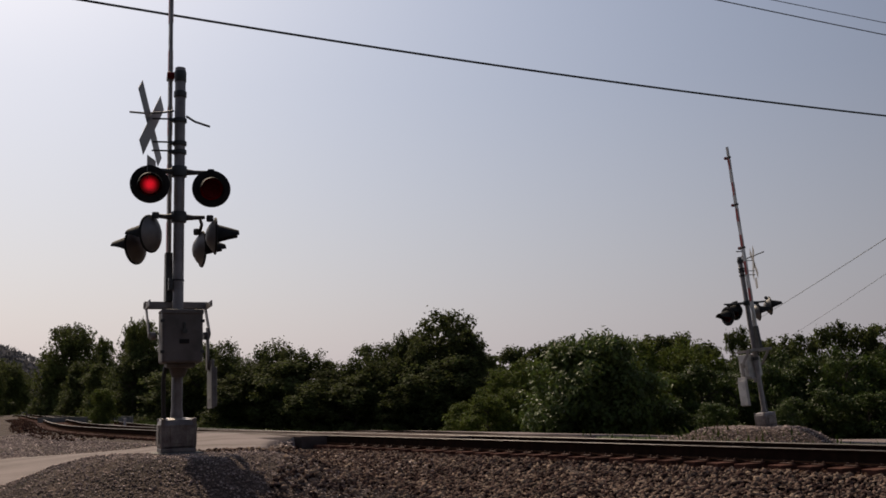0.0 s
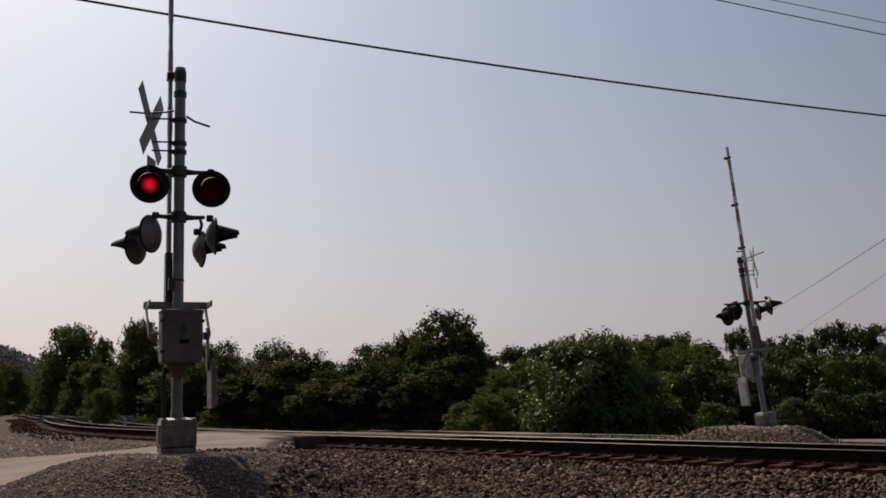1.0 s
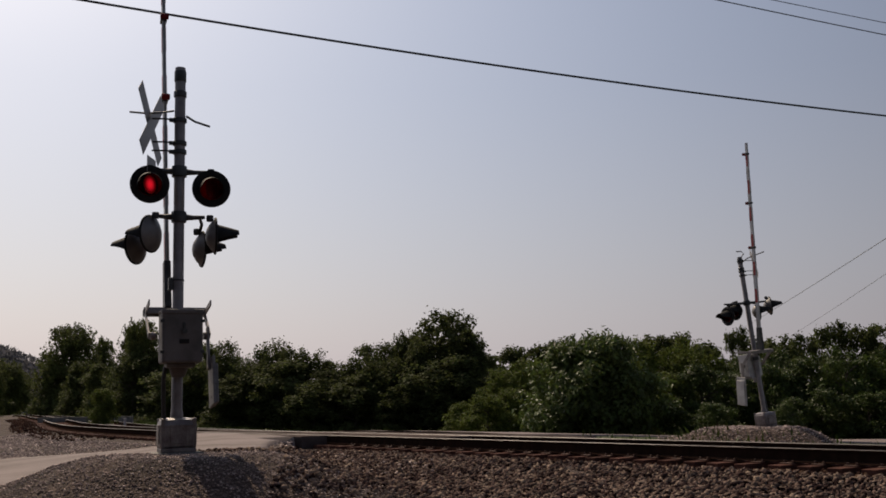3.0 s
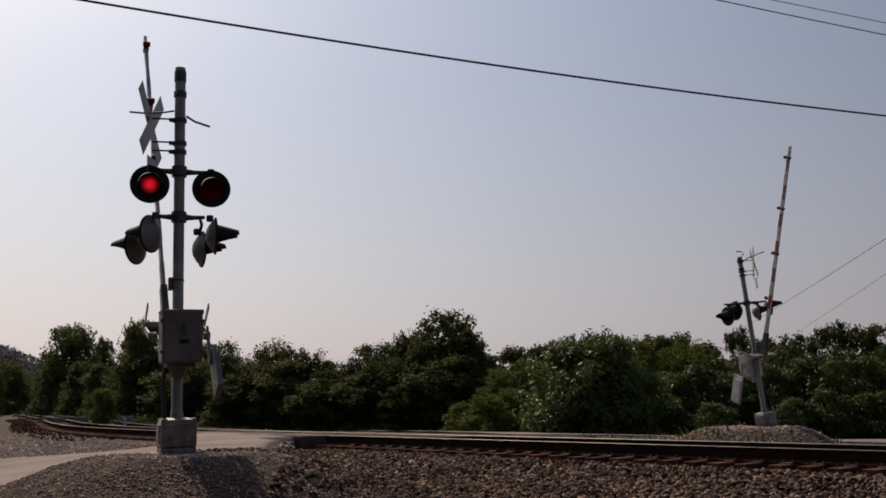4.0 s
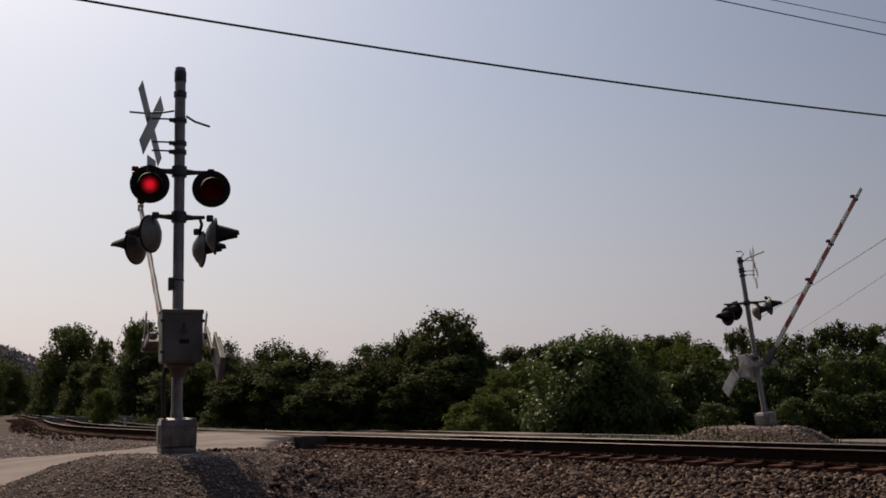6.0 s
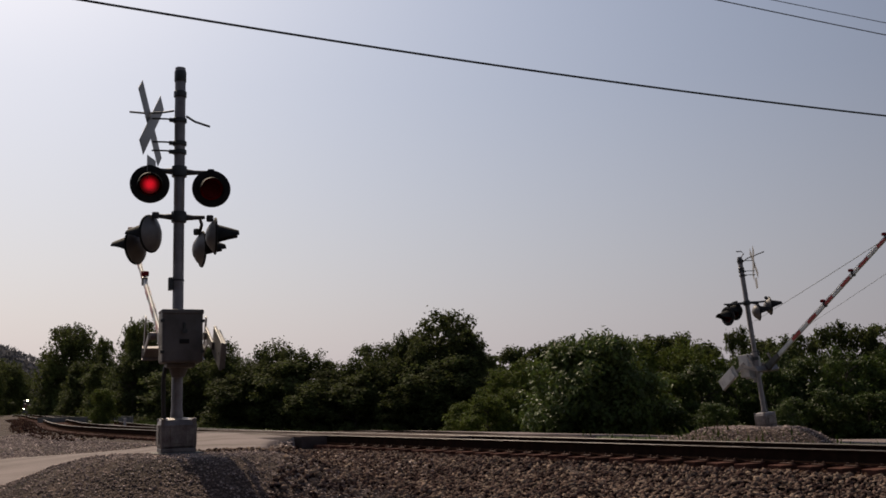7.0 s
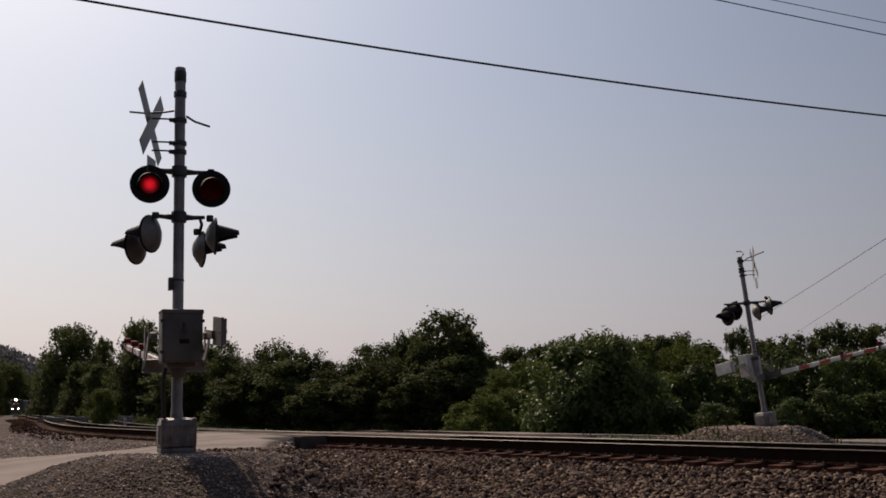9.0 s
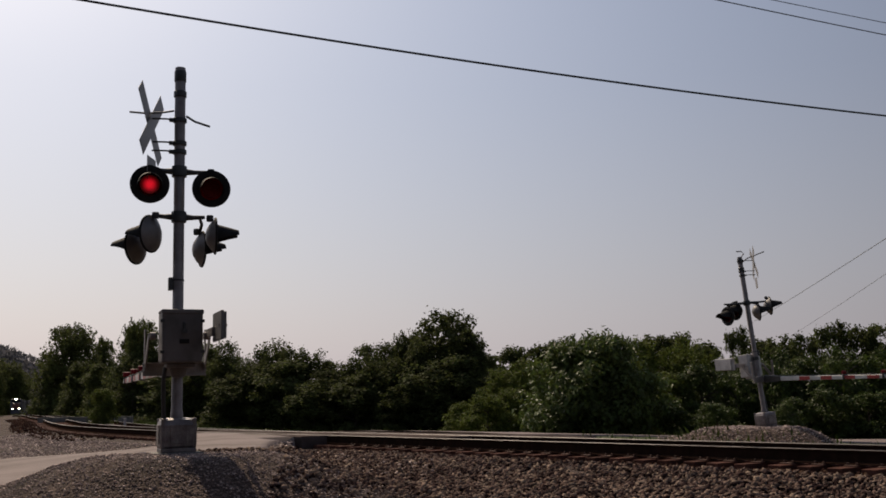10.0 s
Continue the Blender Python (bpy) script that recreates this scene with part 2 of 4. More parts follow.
def add_lathe(bm, profile, m=None, seg=32, mat=0):
    """A turned body: profile of (radius, height) about z."""
    m = m or Matrix()
    rings = []
    for r, h in profile:
        if r < 1e-4:
            rings.append([bm.verts.new(m @ Vector((0, 0, h)))])
        else:
            rings.append([bm.verts.new(m @ Vector((r * math.cos(k * math.tau / seg), r * math.sin(k * math.tau / seg), h))) for k in range(seg)])
    for a, b in zip(rings, rings[1:]):
        for k in range(seg):
            j = (k + 1) % seg
            vs = [a[k % len(a)], a[j % len(a)], b[j % len(b)], b[k % len(b)]]
            vs = list(dict.fromkeys(vs))
            if len(vs) > 2:
                bm.faces.new(vs).material_index = mat
    return bm


def mesh_object(name, verts, faces, mats, parent=None, label="", smooth=False):
    me = bpy.data.meshes.new(name)
    me.from_pydata(verts, [], faces)
    for x in mats if isinstance(mats, (list, tuple)) else [mats]:
        me.materials.append(x)
    if smooth:
        me.polygons.foreach_set("use_smooth", [True] * len(me.polygons))
    ob = new(name, me)
    if parent:
        ob.parent = parent
    if label:
        tagged(ob, label)
    return ob


# ---- the line of the railway ----
LINE = [(33.5, -19.8), (19.9, -2.5), (6.28, 14.83), (-2.3, 25.7), (-10.9, 36.8), (-19.6, 52.3), (-33.5, 85.0), (-45.5, 112.0), (-84.0, 200.0),
        (-126.2, 300.0), (-142.0, 340.0), (-154.0, 390.0), (-161.6, 440.0), (-160.0, 500.0), (-144.0, 570.0), (-110.0, 660.0)]
RAIL_Z, FAR_DROP = -0.20, 0.15


def grade(y):
    """The line falls gently in the distance."""
    t = min(1.0, max(0.0, (y - 120) / 160))
    return -0.85 * t * t * (3 - 2 * t)




def spline(points, step):
    """Evenly stepped points of a smooth line through the given ones."""
    p = [np.array(q, float) for q in points]
    p = [2 * p[0] - p[1]] + p + [2 * p[-1] - p[-2]]
    out = []
    for a, b, c, d in zip(p, p[1:], p[2:], p[3:]):
        n = max(4, int(np.linalg.norm(c - b) / 0.25))
        for k in range(n):
            t = k / n
            out.append(0.5 * (2 * b + (c - a) * t + (2 * a - 5 * b + 4 * c - d) * t * t + (3 * b - a - 3 * c + d) * t ** 3))
    out.append(p[-2])
    out = np.array(out)
    s = np.concatenate([[0], np.cumsum(np.linalg.norm(np.diff(out, axis=0), axis=1))])
    g = np.arange(0, s[-1], step)
    return np.stack([np.interp(g, s, out[:, k]) for k in range(out.shape[1])], 1)


NEAR_RAIL = spline(LINE, 0.5)
TANGENT = np.gradient(NEAR_RAIL, axis=0)
TANGENT /= np.linalg.norm(TANGENT, axis=1)[:, None]
NORMAL = np.stack([TANGENT[:, 1], -TANGENT[:, 0]], 1)


def beside(x, y):
    """Signed distance from the nearest rail: negative on the camera's side."""
    d = NEAR_RAIL - (x, y)
    i = int(np.argmin((d * d).sum(1)))
    return float(((x, y) - NEAR_RAIL[i]) @ NORMAL[i])


# ---- road: pairs of edge points (near edge, far edge) ----
ROAD = [((-40, -10, -1.3), (-46, 2, -1.3)), ((-13, 8.5, -0.95), (-19, 17.5, -0.95)), ((-5.8, 13.5, -0.48), (-10.0, 22.3, -0.47)), ((-3.9, 14.4, -0.11), (-6.9, 21.6, -0.29)), ((-3.05, 16.4, -0.09), (-6.2, 23.5, -0.22)),
        ((-3.35, 20.6, -0.13), (-6.8, 27.4, -0.2)), ((-3.9, 25.6, -0.205), (-8.2, 33.0, -0.205)), ((2.6, 29.6, -0.37), (-1.8, 36.8, -0.39)),
        ((9.5, 34.0, -0.72), (7.5, 38.6, -0.8)), ((21, 35.0, -1.15), (20, 39.8, -1.15)), ((60, 38, -1.4), (60, 43, -1.4))]
ROAD_NEAR = spline([r[0] for r in ROAD], 0.5)
ROAD_FAR = spline([r[1] for r in ROAD], 0.5)
_n = 220
ROAD_NEAR = np.stack([np.interp(np.linspace(0, 1, _n), np.linspace(0, 1, len(ROAD_NEAR)), ROAD_NEAR[:, k]) for k in range(3)], 1)
ROAD_FAR = np.stack([np.interp(np.linspace(0, 1, _n), np.linspace(0, 1, len(ROAD_FAR)), ROAD_FAR[:, k]) for k in range(3)], 1)
NEAR_MAST, FAR_MAST = Vector((-3.488, 13.367, 0.0)), Vector((9.49, 30.58, -0.321))
_rows = np.linspace(0, 1, 7)
ROAD_GRID = np.concatenate([ROAD_NEAR * (1 - w) + ROAD_FAR * w for w in _rows])
ROAD_W = np.repeat(_rows, _n)


def smooth(a, b, x):
    t = min(1.0, max(0.0, (x - a) / (b - a)))
    return t * t * (3 - 2 * t)


def road_at(x, y):
    """Distance to the road's middle rows and the road's height there."""
    d = (ROAD_GRID[:, 0] - x) ** 2 + (ROAD_GRID[:, 1] - y) ** 2
    i = int(np.argmin(d))
    return math.sqrt(d[i]), ROAD_GRID[i, 2], ROAD_W[i]


def off_road(x, y):
    """Metres outside the road's edges, negative on it."""
    i = int(np.argmin((ROAD_GRID[:, 0] - x) ** 2 + (ROAD_GRID[:, 1] - y) ** 2))
    w, c = ROAD_W[i], i % _n
    if 0 < w < 1:
        return -1.0
    across = (ROAD_FAR[c] - ROAD_NEAR[c])[:2]
    side = float(((x, y) - ROAD_GRID[i][:2]) @ across) * (1 if w == 0 else -1)
    return -math.copysign(math.hypot(*((x, y) - ROAD_GRID[i][:2])), side)


CRIB = -0.52


def far_ground(y):
    return -0.9 - 1.2 * smooth(44, 70, y) - 0.7 * smooth(60, 400, y)


def ground_height(x, y):
    d = beside(x, y) if -170 < x < 40 and y < 660 else 60
    base = -0.72 + 0.10 * noise.noise(Vector((x * 0.25, y * 0.25, 0))) + 0.03 * noise.noise(Vector((x * 1.3, y * 1.3, 3)))
    if d > 8:
        base = -0.95 - 0.3 * smooth(8, 30, d) - 0.9 * smooth(44, 70, y) - 0.7 * smooth(60, 400, y)
    # shoulder of the road
    rd, rz, _ = road_at(x, y)
    z = base
    if d < -0.9:
        reach = 3.4 - 2.95 * smooth(14.5, 20.0, y)
        z = base + (rz - 0.03 - base) * (1 - smooth(0.3, reach, rd))
        h = math.hypot(x - NEAR_MAST.x - 0.15, (y - NEAR_MAST.y + 0.25) * 0.9)
        z = max(z, z + (0.0 - z) * (1 - smooth(0.9, 3.0, h)))
        z += (CRIB - z) * smooth(-2.5 if x > 2 else -4.5, -0.85, d) if z < CRIB or d > -2.0 else 0
    elif d < 5.6:
        z = CRIB - FAR_DROP * smooth(1.6, 3.0, d)
    else:
        z = CRIB - FAR_DROP + (base - CRIB + FAR_DROP) * smooth(5.6, 9.0, d)
        z = z + (rz - 0.03 - z) * (1 - smooth(0.4, 2.0, rd))
        h = math.hypot(x - FAR_MAST.x + 0.5, (y - FAR_MAST.y + 0.3) * 0.9)
        z = z + (FAR_MAST.z + 0.02 - z) * (1 - smooth(1.2, 3.0, h))
    if rd < 0.75:
        z = min(z, rz - 0.06)
    return z


def ground_sheet():
    def axis(fine_from, fine_to, step, low, high):
        mid = list(np.arange(fine_from, fine_to, step))
        a, s = [], step
        v = fine_from
        while v > low:
            s *= 1.25
            v -= s
            a.append(v)
        b, s = [], step
        v = mid[-1]
        while v < high:
            s *= 1.25
            v += s
            b.append(v)
        return a[::-1] + mid + b
    xs, ys = axis(-16, 16, 0.25, -2600, 2600), axis(4, 42, 0.25, -800, 3200)
    verts, shade = [], []
    for y in ys:
        for x in xs:
            far = abs(x) > 60 or y > 130 or y < -20
            if far:
                z = far_ground(y)
                if y < 660 and x > -175 and x < 45 and y > -40:
                    d = beside(x, y)
                    z = -0.62 + grade(y) if abs(d - 2.5) < 5 else z
            else:
                z = ground_height(x, y)
            verts.append((x, y, z))
            d = beside(x, y) if (-175 < x < 45 and -40 < y < 660) else 99
            shade.append(smooth(6.5, 9, d) * (0 if (math.hypot(x - FAR_MAST.x, y - FAR_MAST.y) < 3.2) else 1) if d > 0 else smooth(3.5, 8, -d) * smooth(36, 55, y))
    w = len(xs)
    faces = [(j * w + i, j * w + i + 1, (j + 1) * w + i + 1, (j + 1) * w + i) for j in range(len(ys) - 1) for i in range(w - 1)]
    ob = mesh_object("ground", verts, faces, GROUND, smooth=True)
    at = ob.data.attributes.new("grass", "FLOAT", "POINT")
    at.data.foreach_set("value", shade)
    return tagged(ob, "grey-brown gravel ground turning to rough grass", "ground", kind="structure")


ground = ground_sheet()


def road_strip():
    verts, faces = [], []
    cols = [0.0, 0.02, 0.1, 0.3, 0.5, 0.7, 0.9, 0.98, 1.0]
    for i in range(_n):
        for j, w in enumerate(cols):
            p = ROAD_NEAR[i] * (1 - w) + ROAD_FAR[i] * w
            edge = j in (0, len(cols) - 1)
            wob = 0.18 * noise.noise(Vector((p[0] * 0.8, p[1] * 0.8, 5))) if edge or j in (1, len(cols) - 2) else 0
            z = p[2] - (0.4 if edge else 0) + 0.03 * math.sin(math.pi * w) + 0.012 * noise.noise(Vector((p[0], p[1], 1)))
            verts.append((p[0] + wob, p[1] + wob * 0.5, z))
    k = len(cols)
    for i in range(_n - 1):
        d = beside(*((ROAD_NEAR[i] + ROAD_FAR[i]) / 2)[:2])
        for j in range(k - 1):
            c = np.mean([verts[i * k + j], verts[i * k + j + 1], verts[(i + 1) * k + j], verts[(i + 1) * k + j + 1]], axis=0)
            if -0.9 < beside(c[0], c[1]) < 5.65:
                continue
            faces.append((i * k + j, i * k + j + 1, (i + 1) * k + j + 1, (i + 1) * k + j))
    ob = mesh_object("road", verts, faces, ASPHALT, smooth=True)
    return tagged(ob, "worn pale grey asphalt road rising to the crossing", "road", kind="structure")


road = road_strip()
OFFSETS = (0.0, 1.505, 3.05, 4.555)


def offset_line(i0, i1, off, z):
    return [Vector((*(NEAR_RAIL[i] + NORMAL[i] * off), z)) for i in range(i0, i1)]


def rail(off, i0, i1):
    """One flat-bottomed rail swept along the line: foot, web and polished head."""
    prof = [(-0.075, -0.215), (0.075, -0.215), (0.075, -0.2), (0.012, -0.178), (0.012, -0.045), (0.036, -0.035), (0.036, -0.006), (0.028, 0.0), (-0.028, 0.0), (-0.036, -0.006), (-0.036, -0.035), (-0.012, -0.045), (-0.012, -0.178), (-0.075, -0.2)]
    bm = bmesh.new()
    rings = []
    for i in range(i0, i1):
        c = NEAR_RAIL[i] + NORMAL[i] * off
        rings.append([bm.verts.new((c[0] + NORMAL[i][0] * a, c[1] + NORMAL[i][1] * a, RAIL_Z - (FAR_DROP if off > 2 else 0) + grade(c[1]) + b)) for a, b in prof])
    n = len(prof)
    for a, b in zip(rings, rings[1:]):
        for k in range(n):
            f = bm.faces.new((a[k], a[(k + 1) % n], b[(k + 1) % n], b[k]))
            f.material_index = 1 if k in (6, 7, 8) else 0
    bm.faces.new(rings[0][::-1]), bm.faces.new(rings[-1])
    bmesh.ops.recalc_face_normals(bm, faces=bm.faces)
    return bm


def track(off, name):
    t = thing(name, Matrix(), "steel rails on dark creosoted wooden ties in ballast", "railway track", "tracks of the crossing", "structure")
    last = len(NEAR_RAIL) - 4
    for o in (off, off + 1.505):
        part("rail", rail(o, 2, last), [RAIL_SIDE, RAIL_TOP], t, "rusty steel rail with polished head")
    return t


tracks = [track(OFFSETS[0], "railway_track"), track(OFFSETS[2], "railway_track")]


def crossing_panels():
    """Timber-and-asphalt panels between and beside the rails where the road crosses."""
    spans = [(-0.85, -0.09), (0.09, 1.415), (1.595, 2.96), (3.14, 4.465), (4.645, 5.6)]
    for a, b in spans:
        bm = bmesh.new()
        rows = []
        for i in range(2, 300):
            mid = NEAR_RAIL[i] + NORMAL[i] * (a + b) / 2
            rd, rz, w = road_at(*mid)
            if rd < 0.75 and 0.0 < w < 1.0 or rd < 0.3 or (a > 0 and 23.2 < NEAR_RAIL[i][1] < 30):
                rows.append(i)
        rings = []
        for i in rows:
            pts = []
            za, zb = [-0.205 - FAR_DROP * smooth(1.5, 3.05, q) for q in (a, b)]
            for o, z in ((a, -0.75), (a, za - 0.013), (a + 0.02, za), (b - 0.02, zb), (b, zb - 0.013), (b, -0.75)):
                c = NEAR_RAIL[i] + NORMAL[i] * o
                pts.append(bm.verts.new((c[0], c[1], z + 0.004 * noise.noise(Vector((c[0] * 2, c[1] * 2, 0))))))
            rings.append(pts)
        for r, s in zip(rings, rings[1:]):
            for k in range(6):
                bm.faces.new((r[k], r[(k + 1) % 6], s[(k + 1) % 6], s[k]))
        if rings:
            bm.faces.new(rings[0][::-1]), bm.faces.new(rings[-1])
        bmesh.ops.recalc_face_normals(bm, faces=bm.faces)
        part("crossing_panel", bm, PANEL, road)


crossing_panels()


# ---- crossing signals ----
# A signal's own space: x points where the lowered arm points, y to its left, z up the mast.
def face(x, y, z, heading, tilt=0):
    """A pose whose z axis looks level along the heading (degrees from x)."""
    a = radians(heading)
    d = Vector((math.cos(a) * math.cos(radians(tilt)), math.sin(a) * math.cos(radians(tilt)), math.sin(radians(tilt))))
    zax, up = d.normalized(), Vector((0, 0, 1))
    xax = up.cross(zax).normalized()
    yax = zax.cross(xax)
    r = Matrix((xax, yax, zax)).transposed().to_4x4()
    return Matrix.Translation((x, y, z)) @ r


def flasher(signal, x, y, z, heading, arm_z, lit_part, deep=1.0, size=1.0):
    """One flashing light: background disc, hood, housing, red lens and, inside, the lamp."""
    m = face(x, y, z, heading) @ Matrix.Scale(size, 4)
    bm = bmesh.new()
    add_lathe(bm, [(0.155, 0.0), (0.245, 0.0), (0.254, 0.012), (0.254, 0.02), (0.24, 0.026), (0.165, 0.026), (0.155, 0.02), (0.155, 0.0)], m, 40)
    lamp = part("flashing_light", bm, BLACK, signal, "round black-backed red flashing light", True)
    bm = bmesh.new()
    add_lathe(bm, [(0.236, -0.004), (0.215, -0.03 * deep), (0.165, -0.12 * deep), (0.10, -0.2 * deep), (0.06, -0.225 * deep), (0.0, -0.23 * deep)], m, 32)
    part("housing", bm, BACK_GREY, lamp, "grey weathered back of the light", True)
    # hood: an open half tube
    bm = bmesh.new()
    rows = []
    for d in (0.026, 0.12, 0.22, 0.32):
        drop = 0.06 * (d / 0.32)
        reach = 118 - 55 * (d / 0.32)
        ring = []
        for r in (0.168 - drop * 0.35, 0.160 - drop * 0.35):
            ring.append([bm.verts.new(m @ Vector((r * math.sin(radians(a)), r * math.cos(radians(a)) - drop, d))) for a in np.linspace(-reach, reach, 19)])
        rows.append(ring)
    for a, b in zip(rows, rows[1:]):
        for s in (0, 1):
            for k in range(18):
                bm.faces.new((a[s][k], a[s][k + 1], b[s][k + 1], b[s][k]))
        bm.faces.new((a[0][0], b[0][0], b[1][0], a[1][0])), bm.faces.new((a[0][-1], b[0][-1], b[1][-1], a[1][-1]))
    for k in range(18):
        bm.faces.new((rows[-1][0][k], rows[-1][0][k + 1], rows[-1][1][k + 1], rows[-1][1][k]))
    bmesh.ops.recalc_face_normals(bm, faces=bm.faces)
    part("hood", bm, BLACK, lamp, "black sheet-metal hood", True)
    # lens rim and dark bowl
    bm = bmesh.new()
    add_lathe(bm, [(0.156, 0.022), (0.150, 0.028), (0.148, 0.012), (0.142, -0.04 * deep), (0.10, -0.10 * deep), (0.0, -0.135 * deep)], m, 32)
    part("lens", bm, RED_DARK, lamp, "dark red ribbed glass lens", True)
    # elbow up to the cross arm
    bm = bmesh.new()
    top = m @ Vector((0, 0.2, -0.06))
    add_tube(bm, [top, top + Vector((0, 0, max(0.03, arm_z - top.z)))], 0.022, 8)
    add_lathe(bm, [(0.0, -0.05), (0.045, -0.04), (0.05, 0), (0.045, 0.04), (0.0, 0.05)], Matrix.Translation(top + Vector((0, 0, max(0.03, arm_z - top.z)))), 12)
    part("mounting_elbow", bm, DARK_METAL, lamp, "", True)
    if lit_part:
        # added disc whose turns on its upright axis stand for flashing: glowing front, dark back
        bm = bmesh.new()
        add_lathe(bm, [(0.124, 0.004), (0.128, 0.0), (0.124, -0.004), (0.0, -0.004)], None, 28, 1)
        add_lathe(bm, [(0.124, 0.0045), (0.06, 0.007), (0.0, 0.008)], None, 28, 0)
        bmesh.ops.recalc_face_normals(bm, faces=bm.faces)
        turned_disc = part("flash_disc", bm, [RED_GLOW, RED_DARK], lamp, "added disc with glowing red face, turned to imitate flashing")
        return lamp, turned_disc, m
    return lamp


def crossbuck(signal, y, z, side, turn):
    """Two crossed blades, seen near edge-on, on thin brackets, with the small plate below. side: +1 faces along +y."""
    for k, tilt in enumerate((45, -45)):
        bm = bmesh.new()
        m = Matrix.Translation((0.0, y + side * 0.022 * k, z)) @ pose(0, 0, 0, 0, 0, turn) @ pose(0, 0, 0, 0, tilt, 0)
        add_box(bm, (0.23, 0.004, 1.2), m, 0.001, 0)
        add_box(bm, (0.215, 0.002, 1.18), m @ Matrix.Translation((0, side * 0.004, 0)), 0, 1)
        part("crossbuck_blade", bm, [SIGN_BACK, WHITE_SIGN], signal, "white crossing blade with bare aluminium back")
    bm = bmesh.new()
    m = Matrix.Translation((0.0, y, z - 0.62)) @ pose(0, 0, 0, 0, 0, turn)
    add_box(bm, (0.36, 0.004, 0.32), m, 0.001, 0)
    add_box(bm, (0.34, 0.002, 0.30), m @ Matrix.Translation((0, side * 0.004, 0)), 0, 1)
    part("track_count_plate", bm, [SIGN_BACK, WHITE_SIGN], signal, "small white plate below the crossed blades")
    for dz in (0.08, -0.24, -0.36):
        bm = bmesh.new()
        add_tube(bm, [(0, 0, z + dz), (0, y * 0.5, z + dz + 0.01), (0, y, z + dz)], 0.012, 6)
        add_lathe(bm, [(0.085, -0.03), (0.092, -0.025), (0.092, 0.025), (0.085, 0.03)], Matrix.Translation((0, 0, z + dz)), 20)
        add_box(bm, (0.05, 0.06, 0.05), Matrix.Translation((0, side * 0.11, z + dz)), 0.006)
        part("sign_bracket", bm, DARK_METAL, signal, "", True)


def gate_arm(signal, length, arm_y, weight, weight_paint):
    """The swinging arm in its pivot's space: x along the arm, z above it. Side brackets, cross bar, counterweight, striped arm and its lamps."""
    low = -0.41
    arm = thing("gate_arm", Matrix(), "red and white striped gate arm with counterweight", "")
    del arm["label"]
    arm["label"] = "red and white striped gate arm with counterweight"
    arm.parent = signal
    for s in (1, -1):
        bm = bmesh.new()
        add_tube(bm, [(0, s * 0.30, 0), (0, s * 0.37, 0)], 0.05, 14)
        add_box(bm, (0.60, 0.018, 0.09), Matrix.Translation((0.22, s * 0.385, -0.2)) @ pose(0, 0, 0, 0, 43, 0), 0.004)
        add_box(bm, (0.075, 0.018, 0.55), Matrix.Translation((0.42, s * 0.39, -0.16)), 0.004)
        part("side_bracket", bm, STEEL, arm, "silver steel side bracket")
    bm = bmesh.new()
    add_box(bm, (0.02, 0.82, 0.17), Matrix.Translation((0.475, 0, low)), 0.003)
    add_box(bm, (0.08, 0.82, 0.014), Matrix.Translation((0.44, 0, low + 0.08)), 0.002)
    add_box(bm, (0.08, 0.82, 0.014), Matrix.Translation((0.44, 0, low - 0.08)), 0.002)
    part("cross_bar", bm, STEEL, arm, "silver channel across the arm's root")
    bm = bmesh.new()
    add_box(bm, (weight, 0.035, 0.36), Matrix.Translation((-0.32 - weight / 2, -0.385, 0.08)), 0.008)
    add_box(bm, (weight - 0.12, 0.035, 0.33), Matrix.Translation((-0.36 - weight / 2, -0.422, 0.08)), 0.008)
    for a in (-0.45, -0.2 - weight):
        add_tube(bm, [(a, -0.46, 0.08), (a, -0.36, 0.08)], 0.02, 8)
    part("counterweight", bm, weight_paint, arm, "bolted grey counterweight plates")
    bm = bmesh.new()
    add_box(bm, (0.55, 0.03, 0.11), Matrix.Translation((-0.17, -0.352, 0.03)), 0.006)
    part("counterweight_arm", bm, STEEL, arm, "steel arm of the counterweight")
    # triangular shoe and the tapered arm
    bm = bmesh.new()
    rows = []
    for x, h in ((0.49, 0.115), (1.15, 0.07)):
        rows.append([bm.verts.new((x, arm_y + a * 0.045, low + b * h)) for a, b in ((-1, -1), (1, -1), (1, 1), (-1, 1))])
    for k in range(4):
        bm.faces.new((rows[0][k], rows[0][(k + 1) % 4], rows[1][(k + 1) % 4], rows[1][k]))
    bm.faces.new(rows[0][::-1]), bm.faces.new(rows[1])
    bmesh.ops.recalc_face_normals(bm, faces=bm.faces)
    part("arm_shoe", bm, DARK_METAL, arm, "dark adapter at the arm's root")
    tube = bmesh.new()

    def half(x):
        return 0.062 - 0.022 * (x - 0.9) / (length - 0.9)

    def sleeve(bm, x0, x1, grow):
        rows = []
        for x in (x0, x1):
            h, t = half(x) + grow, 0.026 + grow
            rows.append([bm.verts.new((x, arm_y + a * t, low + b * h)) for a, b in ((-1, -0.85), (-0.8, -1), (0.8, -1), (1, -0.85), (1, 0.85), (0.8, 1), (-0.8, 1), (-1, 0.85))])
        for k in range(8):
            bm.faces.new((rows[0][k], rows[0][(k + 1) % 8], rows[1][(k + 1) % 8], rows[1][k]))
        bm.faces.new(rows[0][::-1]), bm.faces.new(rows[1])
        bmesh.ops.recalc_face_normals(bm, faces=bm.faces)

    sleeve(tube, 0.9, length, 0)
    pole = part("arm_tube", tube, ARM_WHITE, arm, "tapered white gate arm")
    x = length - 0.30
